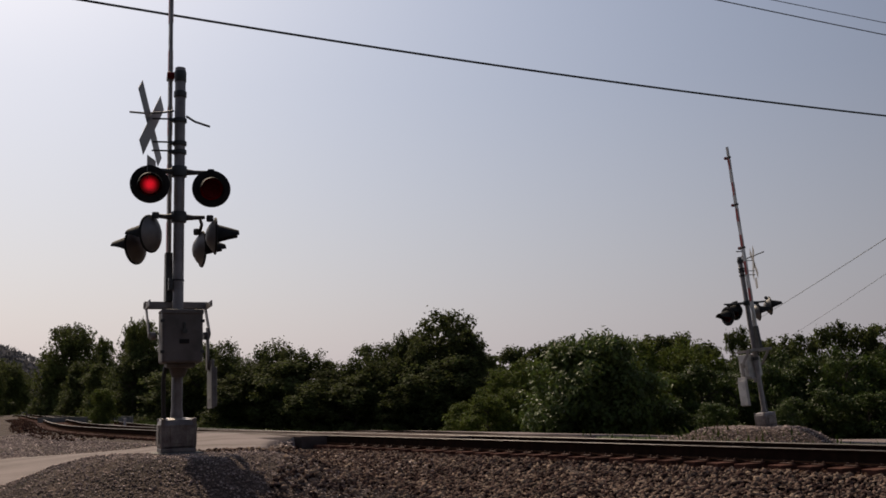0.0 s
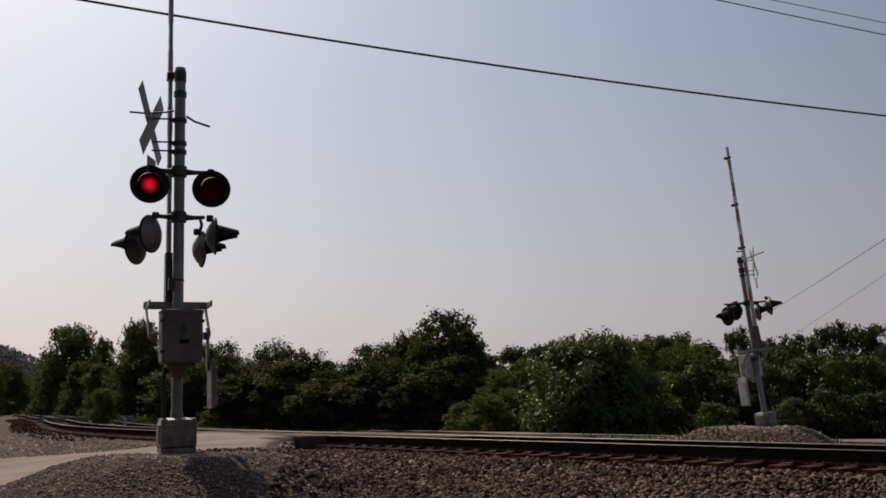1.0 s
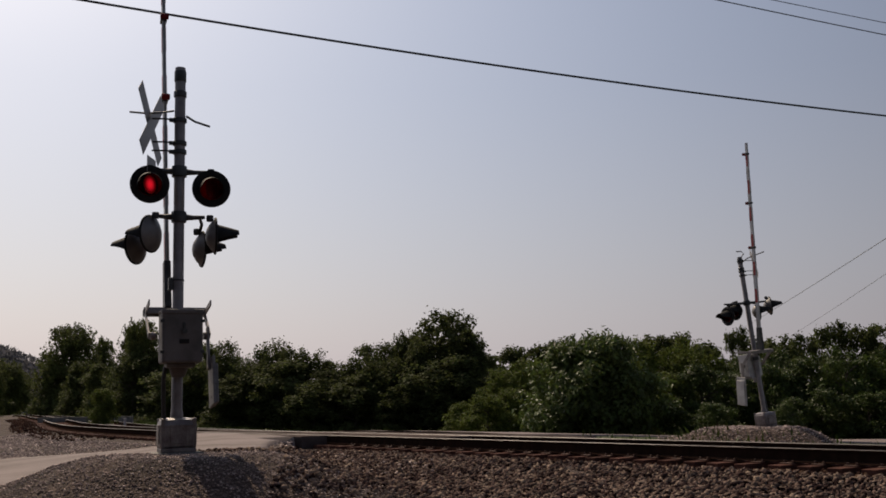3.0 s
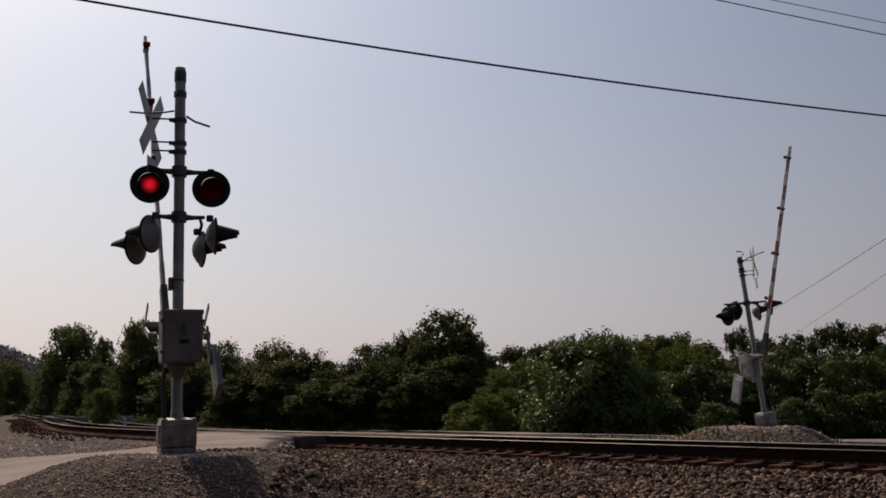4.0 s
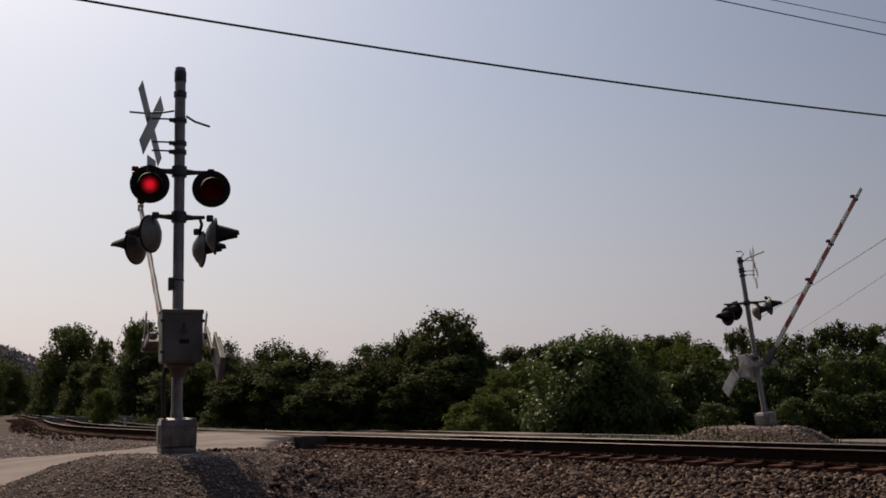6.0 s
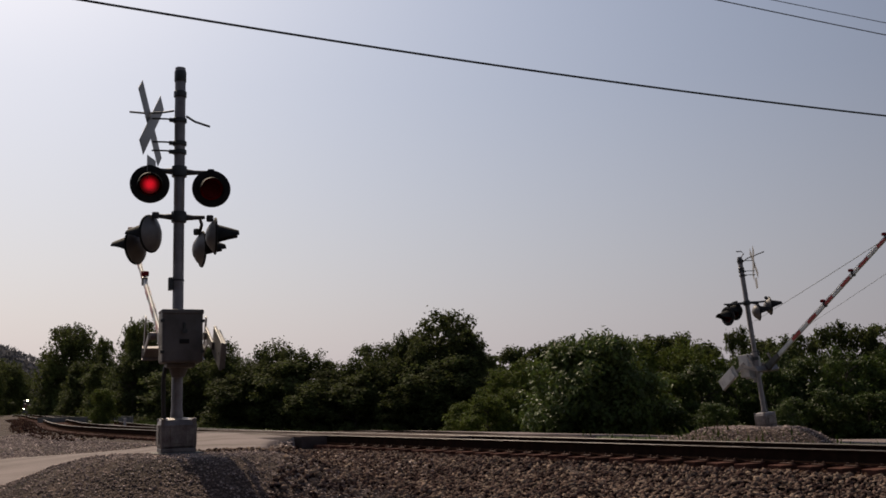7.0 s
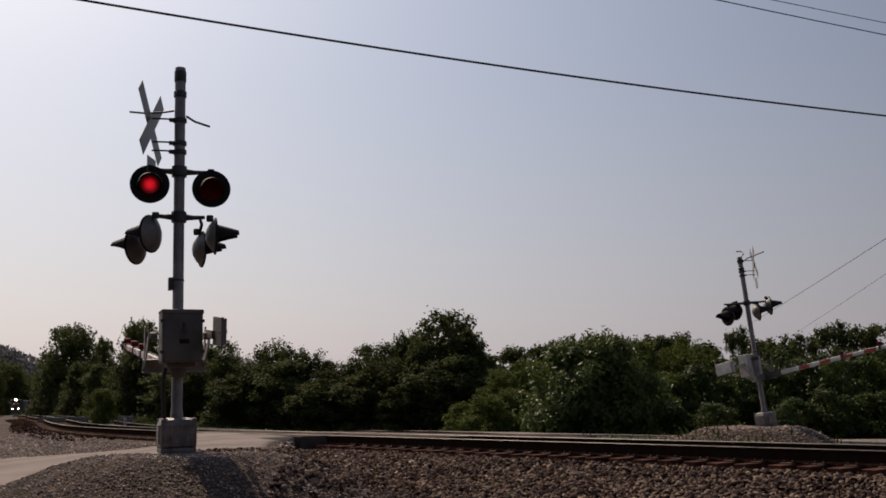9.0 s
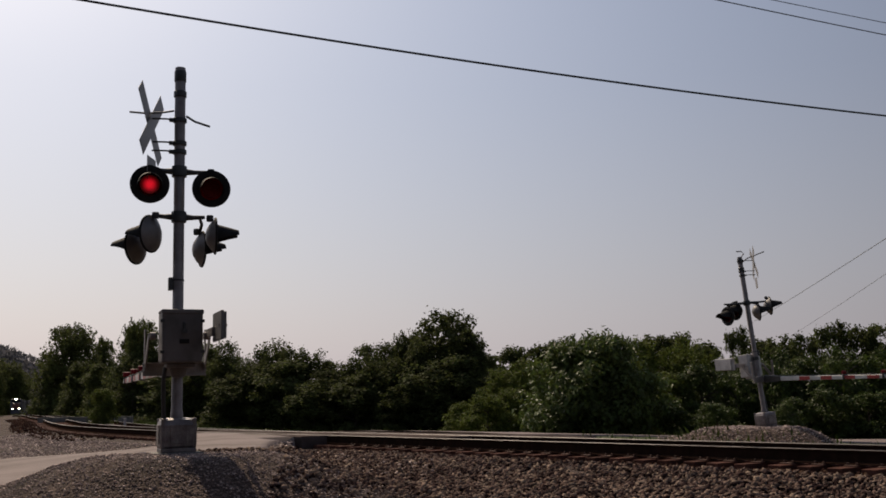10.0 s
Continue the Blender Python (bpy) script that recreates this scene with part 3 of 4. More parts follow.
    while x > 1.5:
        for side in (1, -1):
            bm = bmesh.new()
            h = half(x - 0.2) * 1.84
            add_box(bm, (0.406, 0.004, h), Matrix.Translation((x - 0.203, arm_y + side * 0.0275, low)), 0)
            part("red_band", bm, RED_BAND, pole)
        x -= 0.812
    for r in (length - 0.33, length - 1.80, length - 3.13):
        bm = bmesh.new()
        h = half(r)
        add_box(bm, (0.06, 0.09, 2 * h + 0.03), Matrix.Translation((r, arm_y, low)), 0.006, 0)
        add_lathe(bm, [(0.0, -0.06), (0.042, -0.058), (0.046, -0.03), (0.046, 0.03), (0.042, 0.058), (0.0, 0.06)], Matrix.Translation((r, arm_y, low + h + 0.075)) @ pose(0, 0, 0, 90, 0, 0), 16, 1)
        add_box(bm, (0.03, 0.03, 0.06), Matrix.Translation((r, arm_y, low + h + 0.025)), 0.003, 0)
        part("arm_lamp", bm, [DARK_METAL, RED_DARK], arm, "small red lamp clamped to the arm", True)
    bm = bmesh.new()
    pts = [(0.9 + (length - 1.3) * k / 24, arm_y, low + half(0.9 + (length - 1.3) * k / 24) + 0.012 + 0.02 * abs(math.sin(k * 1.1))) for k in range(25)]
    add_tube(bm, pts, 0.007, 5)
    part("lamp_cable", bm, CABLE, arm, "thin black cable along the arm")
    return arm


def signal_body(signal, top, lift, paint):
    """Foundation, cast base, mast, gate mechanism box, small fittings."""
    bm = bmesh.new()
    add_box(bm, (0.62, 0.62, 0.16), Matrix.Translation((0, 0, -0.06)), 0.02)
    part("foundation", bm, DARK_SHADE_CONCRETE, signal, "low concrete footing in the gravel")
    bm = bmesh.new()
    add_box(bm, (0.44, 0.44, 0.05), Matrix.Translation((0, 0, 0.045)), 0.01)
    rows = []
    for z, h in ((0.07, 0.21), (0.10, 0.228), (0.36, 0.228), (0.43, 0.205), (0.455, 0.13)):
        rows.append([bm.verts.new((a * h, b * h, z)) for a, b in ((-1, -0.8), (-0.8, -1), (0.8, -1), (1, -0.8), (1, 0.8), (0.8, 1), (-0.8, 1), (-1, 0.8))])
    for r, s in zip(rows, rows[1:]):
        for k in range(8):
            bm.faces.new((r[k], r[(k + 1) % 8], s[(k + 1) % 8], s[k]))
    bm.faces.new(rows[-1])
    for a in (-1, 1):
        for b in (-1, 1):
            rib = bmesh.new()
            add_box(rib, (0.05, 0.05, 0.38), Matrix.Translation((a * 0.195, b * 0.195, 0.26)), 0.012)
            part("corner_rib", rib, CAST, signal)
        for size, at in (((0.016, 0.22, 0.24), (a * 0.234, 0, 0.25)), ((0.22, 0.016, 0.24), (0, a * 0.234, 0.25))):
            door = bmesh.new()
            add_box(door, size, Matrix.Translation(at), 0.005)
            part("access_door", door, CAST, signal, "cast cover plate of the base")
    bmesh.ops.recalc_face_normals(bm, faces=bm.faces)
    part("junction_base", bm, CAST, signal, "silver cast junction-box base")
    bm = bmesh.new()
    add_lathe(bm, [(0.0, 0.44), (0.085, 0.44), (0.08, 0.52), (0.071, 0.56), (0.071, top - 0.02), (0.066, top), (0.0, top + 0.004)], None, 28)
    part("mast", bm, STEEL, signal, "silver-painted round steel mast", True)
    bm = bmesh.new()
    add_lathe(bm, [(0.078, top - 0.42), (0.086, top - 0.41), (0.086, top - 0.34), (0.078, top - 0.33)], None, 24)
    part("mast_collar", bm, DARK_METAL, signal, "dark band near the mast top", True)
    bm = bmesh.new()
    add_lathe(bm, [(0.076, top - 0.20), (0.08, top - 0.19), (0.08, top - 0.06), (0.076, top - 0.05)], None, 24)
    part("mast_collar", bm, DARK_METAL, signal, "dark band near the mast top", True)
    # gate mechanism
    bm = bmesh.new()
    add_box(bm, (0.40, 0.51, 0.66), Matrix.Translation((-0.285, 0, 1.52 + lift)), 0.03)
    add_box(bm, (0.03, 0.525, 0.05), Matrix.Translation((-0.48, 0, 1.835 + lift)), 0.008)
    add_box(bm, (0.41, 0.518, 0.03), Matrix.Translation((-0.285, 0, 1.852 + lift)), 0.012)
    body = part("mechanism_box", bm, paint, signal, "steel gate mechanism box with rounded lid")
    bm = bmesh.new()
    add_box(bm, (0.012, 0.12, 0.055), Matrix.Translation((-0.49, -0.02, 1.46 + lift)), 0.003)
    part("nameplate", bm, BLACK, body, "small black plate on the box")
    bm = bmesh.new()
    add_box(bm, (0.03, 0.03, 0.12), Matrix.Translation((-0.495, -0.02, 1.64 + lift)), 0.006)
    add_cone(bm, 0.035, 0.03, 0.04, Matrix.Translation((-0.5, -0.02, 1.59 + lift)) @ pose(0, 0, 0, 0, 90, 0), 16)
    part("door_latch", bm, DARK_METAL, body, "dark latch on the box door")
    for s in (1, -1):
        for z in (1.72, 1.33):
            bm = bmesh.new()
            add_box(bm, (0.03, 0.06, 0.04), Matrix.Translation((-0.47, s * 0.245, z + lift)), 0.005)
            part("hinge", bm, DARK_METAL, body)
    bm = bmesh.new()
    add_box(bm, (0.30, 0.36, 0.06), Matrix.Translation((-0.23, 0, 1.165 + lift)), 0.02)
    add_cone(bm, 0.082, 0.13, 0.14, Matrix.Translation((-0.1, 0, 1.09 + lift)), 16)
    part("mounting_bracket", bm, paint, signal, "tapered steel bracket carrying the box")
    bm = bmesh.new()
    for dz in (1.72 + lift,):
        add_lathe(bm, [(0.08, dz - 0.05), (0.09, dz - 0.045), (0.09, dz + 0.045), (0.08, dz + 0.05)], None, 20)
    part("mast_clamp", bm, DARK_METAL, signal)
    bm = bmesh.new()
    add_tube(bm, [(-0.15, 0.17, 1.15 + lift), (-0.13, 0.19, 0.95), (-0.08, 0.18, 0.7), (-0.05, 0.17, 0.45)], 0.028, 10)
    part("conduit", bm, CABLE, signal, "black flexible conduit down to the base", True)
    bm = bmesh.new()
    add_box(bm, (0.09, 0.055, 0.17), Matrix.Translation((0, 0.10, 2.20)), 0.008)
    add_lathe(bm, [(0.075, 2.24), (0.08, 2.24), (0.08, 2.26), (0.075, 2.26)], None, 20)
    part("arm_rest_bracket", bm, DARK_METAL, signal, "small dark bracket box on the mast")


def cross_arm(signal, z, reach):
    bm = bmesh.new()
    add_lathe(bm, [(0.075, z - 0.075), (0.098, z - 0.07), (0.105, z), (0.098, z + 0.07), (0.075, z + 0.075)], None, 24)
    for s in (1, -1):
        add_tube(bm, [(0, s * 0.08, z), (0, s * reach * 0.55, z + 0.0), (0, s * reach, z + 0.012)], [0.045, 0.032, 0.024], 10)
    part("light_cross_arm", bm, DARK_METAL, signal, "dark cast cross arm for the lights", True)


def near_signal():
    s = thing("crossing_signal", Matrix.Translation(NEAR_MAST) @ pose(0, 0, 0, 0, NEAR_LEAN, 0) @ pose(0, 0, 0, 0, 0, NEAR_HEAD),
              "silver crossing signal mast, gate lowering, red lights flashing, on gravel", "crossing signal", "signals of the crossing")
    signal_body(s, 5.17, -0.045, BOX_PAINT)
    cross_arm(s, 3.72, 0.36)
    cross_arm(s, 3.10, 0.34)
    lit = [flasher(s, -0.12, 0.395, 3.50, 175, 3.72, True), flasher(s, -0.12, -0.405, 3.48, 175, 3.72, True)]
    flasher(s, -0.02, 0.355, 2.86, 50, 3.10, False, 0.45)
    flasher(s, 0.42, 0.50, 2.76, 50, 2.98, False, 0.45)
    flasher(s, 0.0, -0.47, 2.86, -95, 3.10, False, 0.5)
    flasher(s, 0.42, -0.36, 2.74, -86, 2.98, False, 0.5)
    for y in (0.42, -0.34):
        bm = bmesh.new()
        add_tube(bm, [(0, y * 0.8, 3.10), (0.25, y, 3.06), (0.42, y, 2.98)], 0.022, 8)
        part("rear_arm", bm, DARK_METAL, s, "", True)
    crossbuck(s, 0.365, 4.35, 1, -24)
    bm = bmesh.new()
    add_tube(bm, [(0.0, 0.08, 4.56), (0.0, 0.25, 4.52), (-0.02, 0.45, 4.49), (-0.03, 0.66, 4.49)], 0.014, 8)
    add_tube(bm, [(0.0, -0.08, 4.50), (0.0, -0.2, 4.43), (-0.02, -0.40, 4.37)], 0.016, 8)
    part("bracket_rod", bm, DARK_METAL, s, "thin dark rod across the mast", True)
    arm = gate_arm(s, NEAR_LENGTH, 0.10, 0.62, BACK_GREY)
    return s, arm, lit


def far_signal():
    s = thing("crossing_signal", Matrix.Translation(FAR_MAST) @ pose(0, 0, 0, 0, FAR_LEAN, 0) @ pose(0, 0, 0, 0, 0, FAR_HEAD),
              "leaning silver crossing signal mast with lowering gate on a gravel mound", "crossing signal", "signals of the crossing")
    signal_body(s, 5.13, 0.33, SUNLIT_BOX)
    cross_arm(s, 3.72, 0.86)
    flasher(s, -0.10, -0.38, 3.52, -88, 3.70, False, 0.8, 1.12)
    flasher(s, -0.10, -0.70, 3.38, -88, 3.68, False, 0.8, 1.12)
    flasher(s, 0.0, 0.86, 3.58, 62, 3.80, False, 0.65, 1.12)
    flasher(s, -0.05, 0.42, 3.44, 62, 3.72, False, 0.65, 1.12)
    crossbuck(s, 0.50, 4.92, 1, -33)
    bm = bmesh.new()
    add_tube(bm, [(0, 0.05, 4.95), (0, 0.3, 5.08), (0, 0.7, 5.18), (0, 0.98, 5.25)], 0.018, 8)
    add_tube(bm, [(0, 0.0, 5.05), (0, 0.18, 5.22), (0, 0.10, 5.30), (0, -0.08, 5.30)], 0.018, 8)
    part("bracket_rod", bm, STEEL, s, "thin bent rod at the mast top", True)
    arm = gate_arm(s, FAR_LENGTH, 0.0, 0.85, SUNLIT_BOX)
    return s, arm


NEAR_HEAD, NEAR_LEAN, NEAR_LENGTH = 112.2, -0.6, 6.74
FAR_HEAD, FAR_LEAN, FAR_LENGTH = -65.6, -5.64, 6.66
PIVOT, FAR_PIVOT = (-0.2, 0, 1.5), (-0.2, 0, 1.854)
NEAR_ANGLES = [(0.0, 89.0), (2.3, 89.0), (2.5, 87.5), (2.7, 85.0), (3.8, 59.5), (4.0, 57.1), (4.5, 52.3), (5.0, 46.6), (5.5, 40.7), (6.8, 26.5), (7.5, 19.8), (8.0, 15.1), (8.5, 10.4), (9.0, 5.8), (9.5, 2.2), (10.0, 0.2)]
FAR_ANGLES = [(0.0, 89.8), (2.3, 89.8), (2.5, 88.5), (2.7, 86.6), (3.8, 69.2), (4.0, 66.9), (4.5, 61.3), (5.0, 55.4), (5.5, 49.1), (5.7, 46.5), (7.0, 29.9), (7.5, 23.6), (8.0, 17.5), (8.5, 10.9), (9.0, 5.6), (9.5, 0.2), (10.0, -3.0)]
near_sig, near_arm, near_lit = near_signal()
far_sig, far_arm = far_signal()


# ---- overhead wires ----
def wire(name, a, b, sag, radius, mat, label):
    a, b = Vector(a), Vector(b)
    pts = [a.lerp(b, k / 40) - Vector((0, 0, sag * 4 * (k / 40) * (1 - k / 40))) for k in range(41)]
    bm = bmesh.new()
    add_tube(bm, pts, radius, 6)
    return tagged(part(name, bm, mat, None, label, True), label, "cable")


def utility_pole(x, y, height, heads, arm=None):
    """A round wooden pole; heads: heights of its insulators; arm: the reach (dx, dy) and height of a cross arm."""
    g = ground_height(x, y) if abs(x) < 60 else -0.9
    t = thing("utility_pole", Matrix.Translation((x, y, g)), "weathered wooden utility pole carrying wires", "utility pole")
    bm = bmesh.new()
    add_tube(bm, [(0, 0, -0.3), (0, 0, height * 0.5), (0, 0, height - g)], [0.17, 0.145, 0.11], 14)
    part("pole", bm, BARK, t, "", True)
    if arm:
        dx, dy, h = arm
        bm = bmesh.new()
        add_box(bm, (math.hypot(dx, dy) + 0.4, 0.1, 0.13), Matrix.Translation((dx / 2, dy / 2, h - g)) @ pose(0, 0, 0, 0, 0, math.degrees(math.atan2(dy, dx))), 0.01)
        part("crossarm", bm, BARK, t, "weathered wooden crossarm")
    for h in heads:
        bm = bmesh.new()
        add_lathe(bm, [(0.0, -0.08), (0.04, -0.08), (0.05, 0.0), (0.035, 0.06), (0.0, 0.08)], Matrix.Translation((0, -0.13, h - g)), 12)
        add_tube(bm, [(0, -0.05, h - g - 0.05), (0, -0.13, h - g - 0.05)], 0.02, 6)
        part("insulator", bm, CABLE, t, "dark insulator")
    return t


wire("overhead_cable", (-15.59, 19.2, 10.33), (21.08, 32.8, 8.97), 0.45, 0.028, CABLE, "thick black overhead cable sagging across the sky")
wire("overhead_wire", (-8.5, 16.6, 10.78), (21.08, 31.54, 10.58), 0.18, 0.014, WIRE, "thin grey overhead wire high over the road")
wire("overhead_wire", (-9.2, 15.85, 10.74), (21.08, 30.77, 10.65), 0.18, 0.010, WIRE, "thin grey overhead wire high over the road")
wire("overhead_wire", (36.0, 127.8, 8.3), (21.22, 45.2, 8.3), 0.12, 0.018, WIRE, "thin grey wire running off behind the trees")
wire("overhead_wire", (43.0, 132.9, 7.1), (22.0, 46.5, 7.1), 0.12, 0.013, WIRE, "thin grey wire running off behind the trees")
utility_pole(-15.59, 19.33, 11.0, (10.24,))
utility_pole(21.08, 32.93, 11.4, (8.89,), (0, -2.2, 10.61))
utility_pole(21.6, 46.0, 9.0, (8.3, 7.1))
utility_pole(36.0, 127.9, 8.4, (8.3,))
utility_pole(43.0, 133.0, 7.2, (7.1,))
utility_pole(-8.5, 16.6, 11.2, (), (-0.75, -0.8, 10.76))


# ---- trees and shrubs ----
def leaf_cloud(name, mat, seed, count, leaf, shape, lobes, aspect, slim=1.0, droop=0.0, spread=0.055):
    """A crown of unit height and half-width 1: boughs that carry ragged twigs, each with a dozen small bent leaves."""
    rng = np.random.default_rng(seed)
    cs = []
    for k in range(lobes):
        h = rng.uniform(0.04, 0.95)
        reach = shape(h)
        a = rng.uniform(0, math.tau)
        rr = reach * math.sqrt(rng.uniform(0.05, 1.0)) * 0.86
        cs.append((rr * math.cos(a), rr * math.sin(a), h, (0.10 + 0.22 * rng.random() ** 1.6) * (0.6 + 0.6 * reach)))
    cs = np.array(cs)
    vol = cs[:, 3] ** 2
    twigs = count // 12
    pick = rng.choice(lobes, twigs, p=vol / vol.sum())
    out = rng.normal(size=(twigs, 3)) + np.array([0, 0, 0.25])
    out /= np.linalg.norm(out, axis=1)[:, None]
    rad = cs[pick, 3] * (0.35 + 0.75 * rng.random(twigs) ** 0.5)
    stray = rng.random(twigs) < 0.14
    rad[stray] *= rng.uniform(1.05, 1.45, stray.sum())
    hub = cs[pick, :3] + out * rad[:, None] * np.array([1, 1, 1.0 / aspect])
    own = np.repeat(np.arange(twigs), 12)
    count = len(own)
    d = out[own]
    pos = hub[own] + rng.normal(size=(count, 3)) * spread * np.array([1, 1, 1.0 / aspect])
    pos[:, 2] /= np.percentile(pos[:, 2], 99.8)
    pos[:, :2] /= np.percentile(np.hypot(pos[:, 0], pos[:, 1]), 97)
    pos[:, 2] = np.maximum(pos[:, 2], 0.01 + 0.05 * rng.random(count))
    up = d * 0.8 + rng.normal(size=(count, 3)) * 0.7 + np.array([0, 0, 0.5])
    up /= np.linalg.norm(up, axis=1)[:, None]
    along = np.cross(up, rng.normal(size=(count, 3)))
    along[:, 2] -= droop
    along /= np.linalg.norm(along, axis=1)[:, None]
    side = np.cross(up, along)
    side /= np.linalg.norm(side, axis=1)[:, None]
    size = leaf * rng.uniform(0.6, 1.4, count)
    L, W = along * size[:, None], side * (size * 0.42 * slim)[:, None]
    bend = up * (size * 0.12)[:, None]
    for a in (L, W, bend):
        a[:, 2] /= aspect
    v = np.stack([pos - L * 0.5, pos + W - bend, pos + L * 0.5, pos - W - bend], 1).reshape(-1, 3)
    idx = np.arange(count) * 4
    faces = np.concatenate([np.stack([idx, idx + 1, idx + 2], 1), np.stack([idx, idx + 2, idx + 3], 1)])
    me = bpy.data.meshes.new(name)
    me.vertices.add(len(v)), me.vertices.foreach_set("co", v.ravel())
    me.loops.add(faces.size), me.loops.foreach_set("vertex_index", faces.ravel())
    me.polygons.add(len(faces)), me.polygons.foreach_set("loop_start", np.arange(len(faces)) * 3)
    me.update(calc_edges=True)
    me.materials.append(mat)
    return me


def round_top(h):
    return math.sqrt(max(0.02, 1 - (2.0 * (h - 0.48)) ** 2)) * 0.95


def bushy(h):
    return max(0.15, 1.0 - 0.75 * h ** 2.2)


def leafy_to_ground(h):
    return max(0.12, math.sqrt(max(0.0, 1 - h ** 3)))


def dome(h):
    return max(0.15, math.sqrt(max(0.0, 1 - (h * 0.98) ** 2)) * (0.86 + 0.14 * min(1.0, h * 4)))


def trunk_mesh(name, seed):
    """Unit-high trunk with limbs."""
    rng = np.random.default_rng(seed)
    bm = bmesh.new()
    pts = [(0, 0, -0.08), (0.01, 0, 0.2), (-0.015, 0.02, 0.45), (0.02, 0.0, 0.7), (0.0, 0.03, 0.9)]
    add_tube(bm, pts, [0.055, 0.04, 0.03, 0.018, 0.006], 8)
    for k in range(9):
        h = rng.uniform(0.25, 0.8)
        a = rng.uniform(0, math.tau)
        l = rng.uniform(0.3, 0.75) * (1.1 - h * 0.5)
        e = Vector((math.cos(a) * l, math.sin(a) * l, 0.14))
        add_tube(bm, [(0, 0, h), Vector((0, 0, h)) + e * 0.5 + Vector((0, 0, 0.02)), Vector((0, 0, h)) + e], [0.018, 0.012, 0.003], 5)
    me = bpy.data.meshes.new(name)
    bm.to_mesh(me)
    bm.free()
    me.materials.append(BARK)
    return me


TRUNKS = [trunk_mesh("trunk", 5), trunk_mesh("trunk", 6)]
CROWNS = {
    "tall": [leaf_cloud("crown", LEAF_DARK, 11 + k, 20000, 0.065, leafy_to_ground, 170, 2.4, 1.0, 0.0, 0.045) for k in range(3)],
    "wall": [leaf_cloud("crown", LEAF_DARK, 21 + k, 13000, 0.08, leafy_to_ground, 75, 3.2, 1.0, 0.0, 0.07) for k in range(6)],
    "back": [leaf_cloud("crown", LEAF_DARK, 31 + k, 6000, 0.11, leafy_to_ground, 50, 3.4, 1.0, 0.0, 0.08) for k in range(4)],
    "tree": [leaf_cloud("crown", LEAF_DARK, 71 + k, 11000, 0.085, leafy_to_ground, 44, 3.2, 1.0, 0.0, 0.06) for k in range(4)],
    "light": [leaf_cloud("crown", LEAF_LIGHT, 41 + k, 12000, 0.075, leafy_to_ground, 60, 2.4, 0.8) for k in range(4)],
    "mid": [leaf_cloud("crown", LEAF_MID, 51 + k, 13000, 0.08, leafy_to_ground, 60, 2.2, 0.7, 0.3) for k in range(4)],
    "shrub": [leaf_cloud("crown", LEAF_GLOSS, 61, 34000, 0.075, dome, 110, 1.55, 0.55, 0.7, 0.05)],
}
KINDS = {
    "tall": ("tree", "tall dark green broadleaf tree with rounded top", "tree"),
    "wall": ("tree", "dark green tree leafy down to the ground", "tree"),
    "back": ("tree", "dark green tree of the far skyline and the unseen added wood", "tree"),
    "tree": ("tree", "dark green tree with ragged airy top", "tree"),
    "light": ("bush", "yellow-green leafy bush beyond the tracks", "bush"),
    "mid": ("bush", "green leafy bush beyond the road", "bush"),
    "shrub": ("shrub", "large rounded shrub with long glossy drooping leaves", "shrub"),
}
rng_trees = random.Random(4)


def plant(kind, x, y, height, radius):
    name, label, cat = KINDS[kind]
    g = ground_height(x, y) if y < 130 and abs(x) < 60 else far_ground(y)
    t = thing(name, Matrix.Translation((x, y, g)), label, cat, "trees and bushes of the tree line")
    r = radius * {"shrub": 1.0, "wall": 1.42, "back": 1.5}.get(kind, 1.18)
    c = new("crown", rng_trees.choice(CROWNS[kind]))
    low = 0.0 if kind in ("tall", "tree", "wall", "back") else -0.02
    c.parent = t
    c.matrix_basis = Matrix.Translation((0, 0, height * low)) @ pose(0, 0, 0, 0, 0, rng_trees.uniform(0, 360)) @ Matrix.Diagonal((r, r, height * (0.99 - low), 1))
    k = new("trunk", rng_trees.choice(TRUNKS))
    k.parent = t
    w = min(height * 0.9, r * 1.6)
    k.matrix_basis = pose(0, 0, 0, 0, 0, rng_trees.uniform(0, 360)) @ Matrix.Diagonal((w * 0.75, w * 0.75, height * 0.85, 1))
    return t


